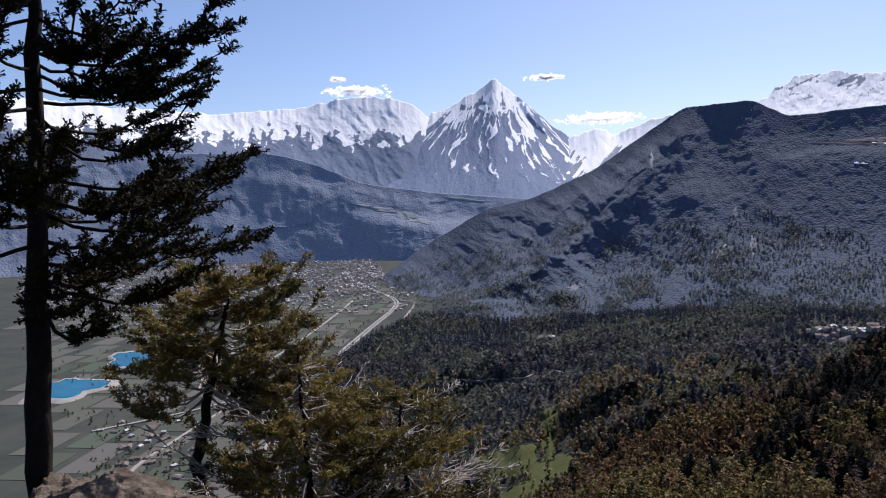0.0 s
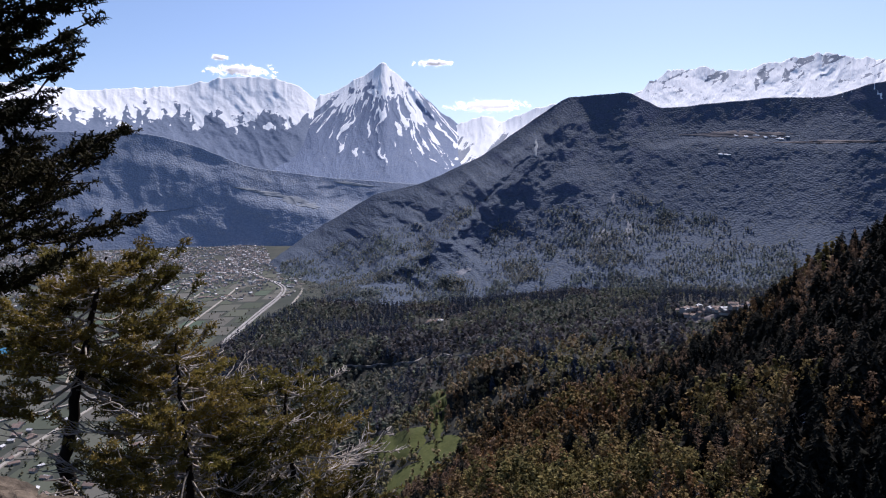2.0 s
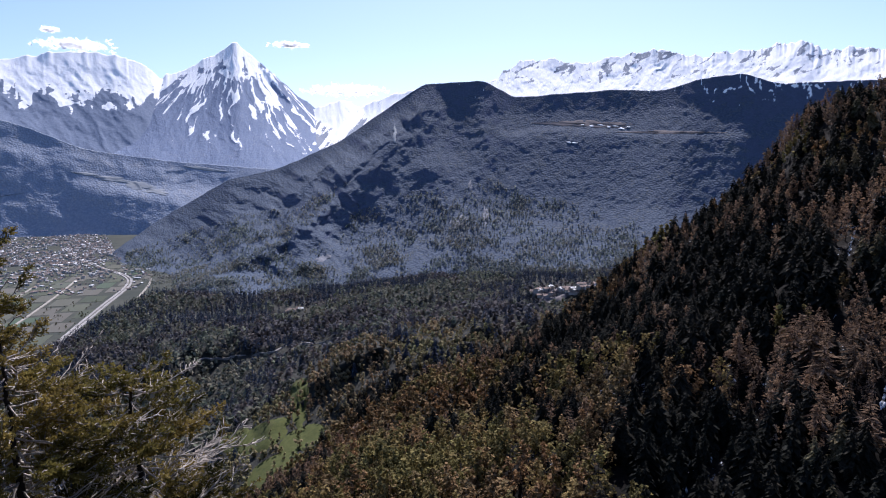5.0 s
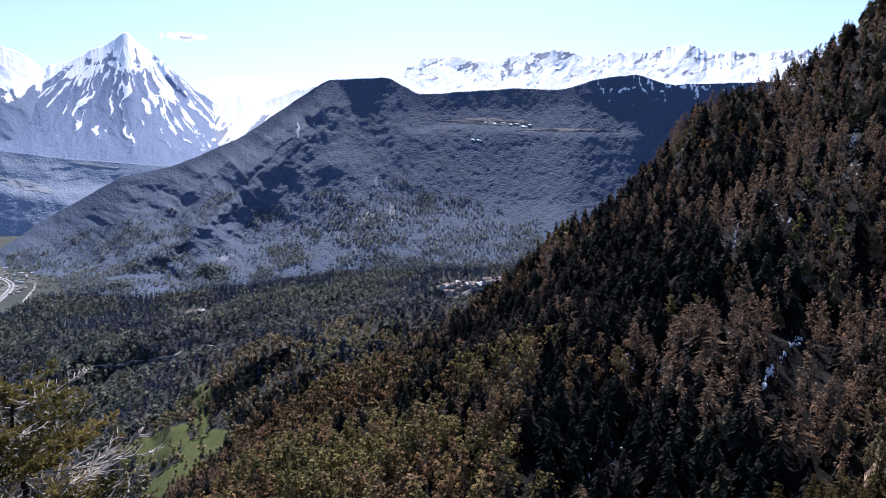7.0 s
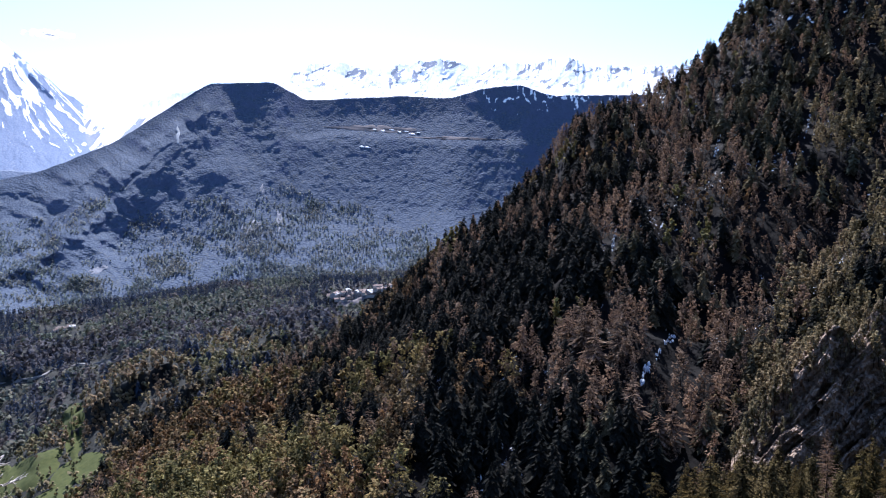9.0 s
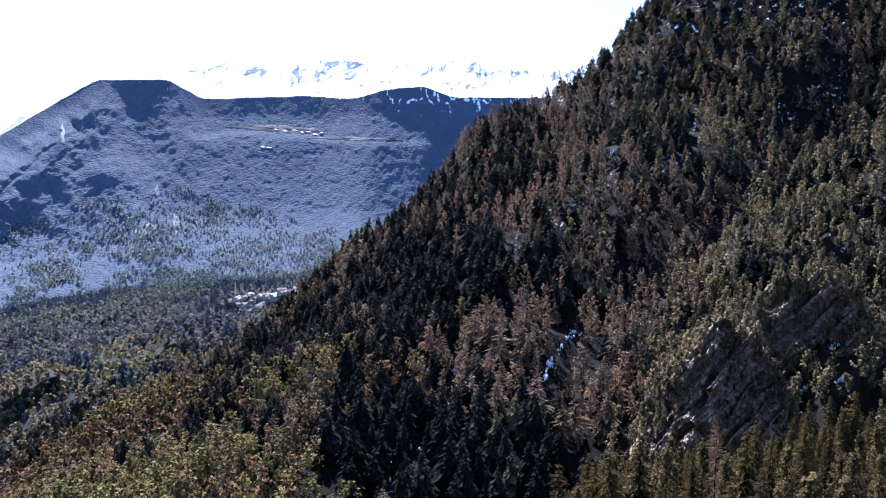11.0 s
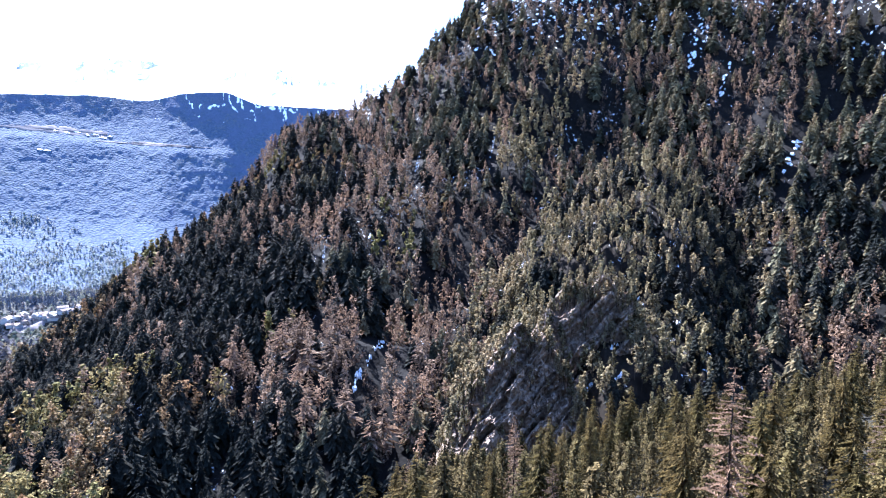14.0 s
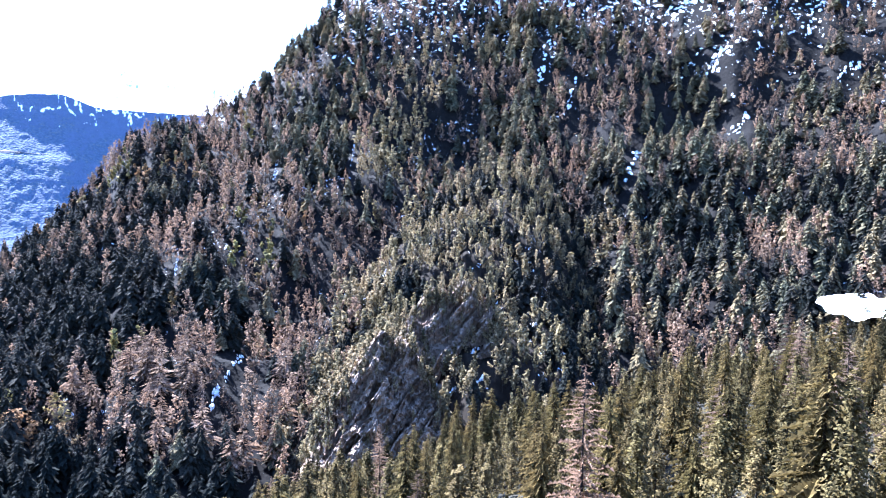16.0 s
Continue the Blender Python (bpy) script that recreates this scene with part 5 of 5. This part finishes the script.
p = polar(101.5 + 2.6 * q * np.cos(t), 322 + 18 * q * np.sin(t), EYE + 322 * math.tan(radians(-7.2)) + 3.0 * q * np.sin(t))
tagged(new("snowfield", tri_mesh("snowfield", p.reshape(-1, 3), grid_faces(*t.shape), [M_SNOW], shade=True)), "snow-covered forest clearing in the sun", "snow", kind="structure")


# ---- pines beside the viewpoint ----
def tube(points, r0, r1, sides=5):
    pts = np.asarray(points, float)
    d = np.gradient(pts, axis=0)
    d /= np.linalg.norm(d, axis=1)[:, None] + 1e-9
    ref = np.where(np.abs(d[:, 2:3]) > 0.9, np.array([[1.0, 0, 0]]), np.array([[0, 0, 1.0]]))
    u = np.cross(d, ref)
    u /= np.linalg.norm(u, axis=1)[:, None] + 1e-9
    v = np.cross(d, u)
    rad = np.linspace(r0, r1, len(pts))[:, None, None]
    t = np.linspace(0, 2 * np.pi, sides, endpoint=False)
    V = pts[:, None] + rad * (np.cos(t)[None, :, None] * u[:, None] + np.sin(t)[None, :, None] * v[:, None])
    i = np.arange(len(pts) * sides).reshape(len(pts), sides)
    j = np.roll(i, -1, axis=1)
    return V.reshape(-1, 3), np.stack([i[:-1], j[:-1], j[1:], i[1:]], -1).reshape(-1, 4)


def gather(pieces):
    V, F, n = [], [], 0
    for v, f in pieces:
        V.append(v)
        F.append(f + n)
        n += len(v)
    return np.concatenate(V), np.concatenate(F)


def tuft_shape(needles, length, width, spread, seed):
    g = np.random.default_rng(seed)
    V = []
    for k in range(needles):
        t, tilt = g.uniform(0, 6.283), spread * math.sqrt(g.random())
        d = np.array([math.cos(t) * math.sin(tilt), math.sin(t) * math.sin(tilt), math.cos(tilt)])
        n = np.cross(d, g.normal(0, 1, 3))
        n /= np.linalg.norm(n)
        root = np.array([0, 0, g.uniform(-0.5, 0.2) * length])
        tip = root + d * length * g.uniform(0.7, 1.15)
        V += [root - n * width, root + n * width, tip] if k % 3 == 0 else [tip - n * width, tip + n * width, root]
    return np.array(V)


def tufts(places, ways, shape, g):
    """Needle tufts at places, each turned to its own way."""
    P, D = np.asarray(places), np.asarray(ways)
    D = D / (np.linalg.norm(D, axis=1)[:, None] + 1e-9)
    u = np.cross(D, g.normal(0, 1, D.shape))
    u /= np.linalg.norm(u, axis=1)[:, None] + 1e-9
    v = np.cross(D, u)
    k = g.uniform(0.75, 1.25, len(P))[:, None, None]
    V = P[:, None] + k * (shape[None, :, 0:1] * u[:, None] + shape[None, :, 1:2] * v[:, None] + shape[None, :, 2:3] * D[:, None])
    return V.reshape(-1, 3), np.arange(len(P) * len(shape)).reshape(-1, 3)


def scots_pine(label, base, top, girth, limbs, reach, first, seed, bend=0.0, needle=0.115, rise=0.35, dead=0.15, twigs=7.0, favour=None, count=13, wood_mat=None, leaves=None, width=0.015):
    """A pine: a bent trunk, limbs with side twigs, and tufts of needles on the outer twigs. reach(u) is a limb's length at the share u of the height."""
    g = np.random.default_rng(seed)
    wood_mat = wood_mat or M_TWIG
    base, top = np.array(base, float), np.array(top, float)
    root = tagged(new("pine_tree"), label, "tree", group="pines at the viewpoint")
    root.location = base
    side = np.array([g.normal(), g.normal(), 0]) * bend
    n = 26
    line = [(top - base) * t + side * math.sin(math.pi * t) + 0.03 * g.normal(0, 1, 3) * (t > 0) for t in np.linspace(0, 1, n)]
    v, f = tube(line, girth, girth * 0.12, 10)
    v = v + 0.05 * girth * np.stack([fbm(v[:, 2] * 6 + k, np.arctan2(v[:, 1], v[:, 0]) * 3 + k, 3) for k in range(3)], -1)
    child("trunk", tri_mesh("trunk", v, f, [M_BARK], shade=True), root, "scaly brown-grey bark")
    shape = tuft_shape(count, needle, width, 1.5, seed)
    for k in range(limbs):
        places, ways = [], []
        u = first + (0.985 - first) * (k + g.random()) / limbs
        start = np.array([np.interp(u, np.linspace(0, 1, n), [p[c] for p in line]) for c in range(3)])
        t = k * 2.39996 + g.normal(0, 0.35)
        if favour is not None and g.random() < 0.35:
            t = favour + g.normal(0, 0.6)
        length = reach(u) * g.uniform(0.7, 1.15)
        out = np.array([math.cos(t), math.sin(t), 0])
        across = np.array([-math.sin(t), math.cos(t), 0])
        sway, sag, lift = g.normal(0, 0.2), g.uniform(0.0, 0.28), rise * g.uniform(-0.3, 1.5)
        bare = g.random() < dead * (1.2 - u)
        length *= 1.12 if bare else 1.0
        path = [start + length * (out * q + across * sway * q * q + np.array([0, 0, lift * q * q - sag * math.sin(math.pi * q)]) + 0.013 * g.normal(0, 1, 3) * (q > 0)) for q in np.linspace(0, 1, 9)]
        wood = [tube(path, girth * (0.21 - 0.12 * u), 0.009, 5)]
        path = np.array(path)
        for w in range(int(length * twigs)):
            q = g.uniform(0.28, 1.0)
            p = np.array([np.interp(q, np.linspace(0, 1, 9), path[:, c]) for c in range(3)])
            sgn = 1 if w % 2 else -1
            tl = (0.16 + 0.34 * length * (1.15 - q) * g.uniform(0.5, 1.0)) * g.uniform(0.8, 1.2)
            d = out * g.uniform(0.5, 0.95) + across * sgn * g.uniform(0.35, 0.9) + np.array([0, 0, g.uniform(-0.12, 0.45)])
            d /= np.linalg.norm(d)
            m = [p + d * tl * h + np.array([0, 0, 0.16 * tl * h * h]) + 0.02 * g.normal(0, 1, 3) * (h > 0) for h in (0, 0.35, 0.7, 1.0)]
            wood.append(tube(m, 0.015, 0.006, 3))
            if bare:
                continue
            for h in np.arange(0.2, 1.01, 0.05 / max(tl, 0.12)):
                c = p + d * tl * h + np.array([0, 0, 0.16 * tl * h * h])
                places.append(c + g.normal(0, 0.02, 3))
                ways.append(d * 0.9 + g.normal(0, 0.35, 3) + np.array([0, 0, 0.45]))
        v, f = gather(wood)
        limb = child("limb", tri_mesh("limb", v, f, [wood_mat], shade=True), root)
        if places:
            v, f = tufts(places, ways, shape, g)
            child("needles", tri_mesh("needles", v, f, [leaves or M_NEAR_NEEDLES]), limb)
    return root


scots_pine("tall dark pine with ragged limbs beside the viewpoint", spot(-29.8, -24.0, 12.0), spot(-27.3, 31.0, 12.0), 0.21, 70, lambda u: 3.6 * (1.02 - u) ** 0.42 * min(1.0, max(0.35, (u - 0.24) / 0.14)) + 0.2, 0.31, 5, rise=0.3, favour=0.3, count=12, width=0.014, needle=0.07, twigs=11.0, wood_mat=M_BARK, leaves=M_SHADED_NEEDLES, dead=0.0)
scots_pine("leaning pine with an open flat crown below the viewpoint", spot(-20.4, -30.0, 15.0), spot(-16.0, -4.8, 15.0), 0.21, 66, lambda u: 2.15 * math.sin(math.pi * (0.25 + 0.60 * u)) ** 0.8, 0.66, 8, bend=0.12, dead=0.1, rise=0.42, twigs=11.5, needle=0.075, count=10)
scots_pine("low pine crown with bare silvery twigs", spot(-12.6, -36.0, 14.5), spot(-11.6, -11.6, 14.5), 0.17, 130, lambda u: 0.5 + 3.9 * (1.0 - u) ** 0.65, 0.36, 13, bend=0.2, rise=0.42, dead=0.62, twigs=10.5, needle=0.075, count=10)
scots_pine("low pine crown with bare silvery twigs", spot(-4.2, -38.0, 15.0), spot(-4.0, -14.0, 15.0), 0.15, 105, lambda u: 0.5 + 3.4 * (1.0 - u) ** 0.7, 0.36, 17, bend=0.2, rise=0.42, dead=0.65, twigs=10.0, needle=0.075, count=10)


# ---- boulders at the edge of the knoll ----
def boulder(label, az, el, r, size, seed):
    g = np.random.default_rng(seed)
    bm = bmesh.new()
    bmesh.ops.create_icosphere(bm, subdivisions=5, radius=1.0)
    off = g.uniform(0, 50)
    cuts = [(Vector(g.normal(0, 1, 3)).normalized(), g.uniform(0.5, 0.85)) for k in range(16)]
    for v in bm.verts:
        c = v.co
        for n, d in cuts:
            c -= n * max(0.0, c.dot(n) - d) * 0.92
        c *= 1.3
        k = 1 + 0.13 * noise.fractal(c * 2.2 + Vector((off, 0, 0)), 0.8, 2.0, 7) - 0.22 * abs(noise.noise(c * 2.6 + Vector((0, off, 0))))
        c *= k
        v.co = Vector((c.x * size[0], c.y * size[1], c.z * size[2]))
    me = bpy.data.meshes.new("boulder")
    bm.to_mesh(me)
    bm.free()
    me.materials.append(M_BOULDER)
    ob = tagged(new("boulder", me), label, "rock", group="rocks at the edge")
    ob.matrix_basis = Matrix.Translation(spot(az, el, r)) @ Matrix.Rotation(g.uniform(0, 6.28), 4, "Z") @ Matrix.Rotation(g.normal(0, 0.2), 4, "X")
    return ob


g = np.random.default_rng(77)
for k in range(16):
    a = -32.5 + 11.0 * k / 15 + g.normal(0, 0.2)
    big = g.uniform(0.32, 0.7)
    boulder("sunlit grey-brown boulder at the drop" if k % 3 else "shaded angular boulder beside a pine trunk", a, -20.9 - 1.6 * g.random() - 0.25 * max(0, a + 26), 11.2 + g.normal(0, 0.5), (big * 1.2, big, big * 0.8), 100 + k)

# ---- clouds ----
M_CLOUD, nt, b = nodes_of("cloud", 1.0, 0.0)
b.inputs["Base Color"].default_value = (0.95, 0.95, 0.95, 1)
tr = nt.nodes.new("ShaderNodeBsdfTranslucent")
tr.inputs["Color"].default_value = (0.98, 0.98, 0.98, 1)
mix = add(nt, "ShaderNodeMixShader", Fac=0.9)
nt.links.new(b.outputs[0], mix.inputs[1])
nt.links.new(tr.outputs[0], mix.inputs[2])
nt.links.new(mix.outputs[0], nt.nodes["Material Output"].inputs["Surface"])


def cloud(label, az, el, wide, high, puffs, seed):
    """Wisps: many small flakes gathered in puffs."""
    g = np.random.default_rng(seed)
    r = 4970.0
    c = np.array(spot(az, el, r))
    side, up, deep = np.array([math.cos(radians(az)), -math.sin(radians(az)), 0]), np.array([0, 0, 1.0]), np.array([math.sin(radians(az)), math.cos(radians(az)), 0])
    V = []
    for k in range(puffs):
        u = g.normal(0, 0.42)
        pc = c + side * u * wide + up * high * (g.normal(0.0, 0.3) + 0.15 * fbm(np.array(u * 3), np.array(seed * 1.7), 2)) + deep * g.normal(0, 10)
        size = min(wide, high) * g.uniform(0.25, 0.5) * max(0.2, 1 - 0.5 * abs(u))
        m = 10
        q = pc + (side[None] * g.normal(0, 1.0, (m, 1)) + up[None] * g.normal(0, 0.5, (m, 1)) + deep[None] * g.normal(0, 0.15, (m, 1))) * size
        e = g.normal(0, 1, (m, 3, 3)) * 6.5
        e -= 0.9 * (e @ np.array(SUN_DIR))[..., None] * np.array(SUN_DIR)
        V.append((q[:, None] + e).reshape(-1, 3))
    V = np.concatenate(V)
    return tagged(new("cloud", tri_mesh("cloud", V, np.arange(len(V)).reshape(-1, 3), [M_CLOUD])), label, "cloud")


cloud("small white fair-weather cloud", -8.1, 9.5, 48, 17, 60, 1)
cloud("small white fair-weather cloud", 8.4, 9.3, 120, 19, 130, 2)
cloud("white cloud bank behind the peaks", 12.5, 6.0, 260, 46, 220, 4)
cloud("white cloud bank on the massif", -6.5, 8.6, 190, 42, 200, 5)


# ---- single trees of the nearest slope ----
def single_tree(name, label, shape, leaves, category="tree"):
    root = tagged(new(name), label, category, group="trees of the near slope")
    v, f, s = shape
    f0, f1 = f[s == 0], f[s == 1]
    child("crown", tri_mesh("crown", v[: f0.max() + 1], f0, [leaves]), root)
    h = v[:, 2].max()
    tv, tf = tube([(0, 0, -1.5), (0.05, 0, h * 0.3), (0, 0.04, h * 0.65), (0, 0, h * 0.97)], 0.16, 0.02, 6)
    child("trunk", tri_mesh("trunk", tv, tf, [M_BARK], shade=True), root)
    return root


M_NEAR_PINE = foliage("sunlit_pine", (0.0265, 0.0236, 0.0101), (0.1082, 0.0858, 0.0302), (0.1324, 0.0965, 0.0372), patch=0.05)
M_NEAR_SPRUCE = foliage("sunlit_spruce", (0.0209, 0.0182, 0.0070), (0.0971, 0.0740, 0.0221), (0.1190, 0.0836, 0.0272), patch=0.05)
KIND = [single_tree("spruce_tree", "yellow-green sunlit spruce on the near slope", spruce(32, 11, 200, 14, 2.5, 5, 0.4, slim=0.12), M_NEAR_SPRUCE),
        single_tree("spruce_tree", "yellow-green sunlit spruce on the near slope", spruce(27, 10, 201, 11, 2.3, 5, 0.3, slim=0.13), M_NEAR_SPRUCE),
        single_tree("pine_tree", "olive green pine on the near slope", broadleaf(1500, 202, 10, 2.4, 0.17, 0.15, 0.45), M_NEAR_PINE),
        single_tree("pine_tree", "olive green pine on the near slope", broadleaf(1500, 203, 11.5, 2.3, 0.17, 0.15, 0.6), M_NEAR_PINE),
        single_tree("larch_tree", "brown leafless larch on the near slope", spruce(28, 10, 204, 13, 2.4, 7, 0.1, 0.8, slim=0.05), M_LARCH)]
slope = LAND["near_slope"]
xyz, a, s = scatter(slope, 55, 106, 0.12, 1.15, 4.7, lambda a, s, p: np.full(len(a), 0.92), 51)
g = np.random.default_rng(52)
for k, p in enumerate(xyz):
    kind = KIND[int(g.choice(5, p=(0.17, 0.17, 0.33, 0.3, 0.03)))]
    m = Matrix.Translation(Vector(p) - Vector((0, 0, 0.3))) @ Matrix.Rotation(g.uniform(0, 6.28), 4, "Z") @ Matrix.Diagonal((*([g.uniform(0.55, 1.05)] * 3), 1))
    if k < 5:
        KIND[k].matrix_basis = m
    else:
        copy_thing(kind, m)
# young growth between the nearest trees
young = scatter(slope, 60, 106, 0.04, 0.9, 2.3, lambda a, s, p: np.full(len(a), 0.85), 53)[0]
plant("young_pines", "young pines and scrub between the near trees", [broadleaf(90, 210 + k, 3.0, 1.1, 0.15, 0.05, 0.3) for k in range(3)], young - np.array([0, 0, 0.2]), (0.4, 1.1), [M_NEAR_PINE, M_BARK], 54)
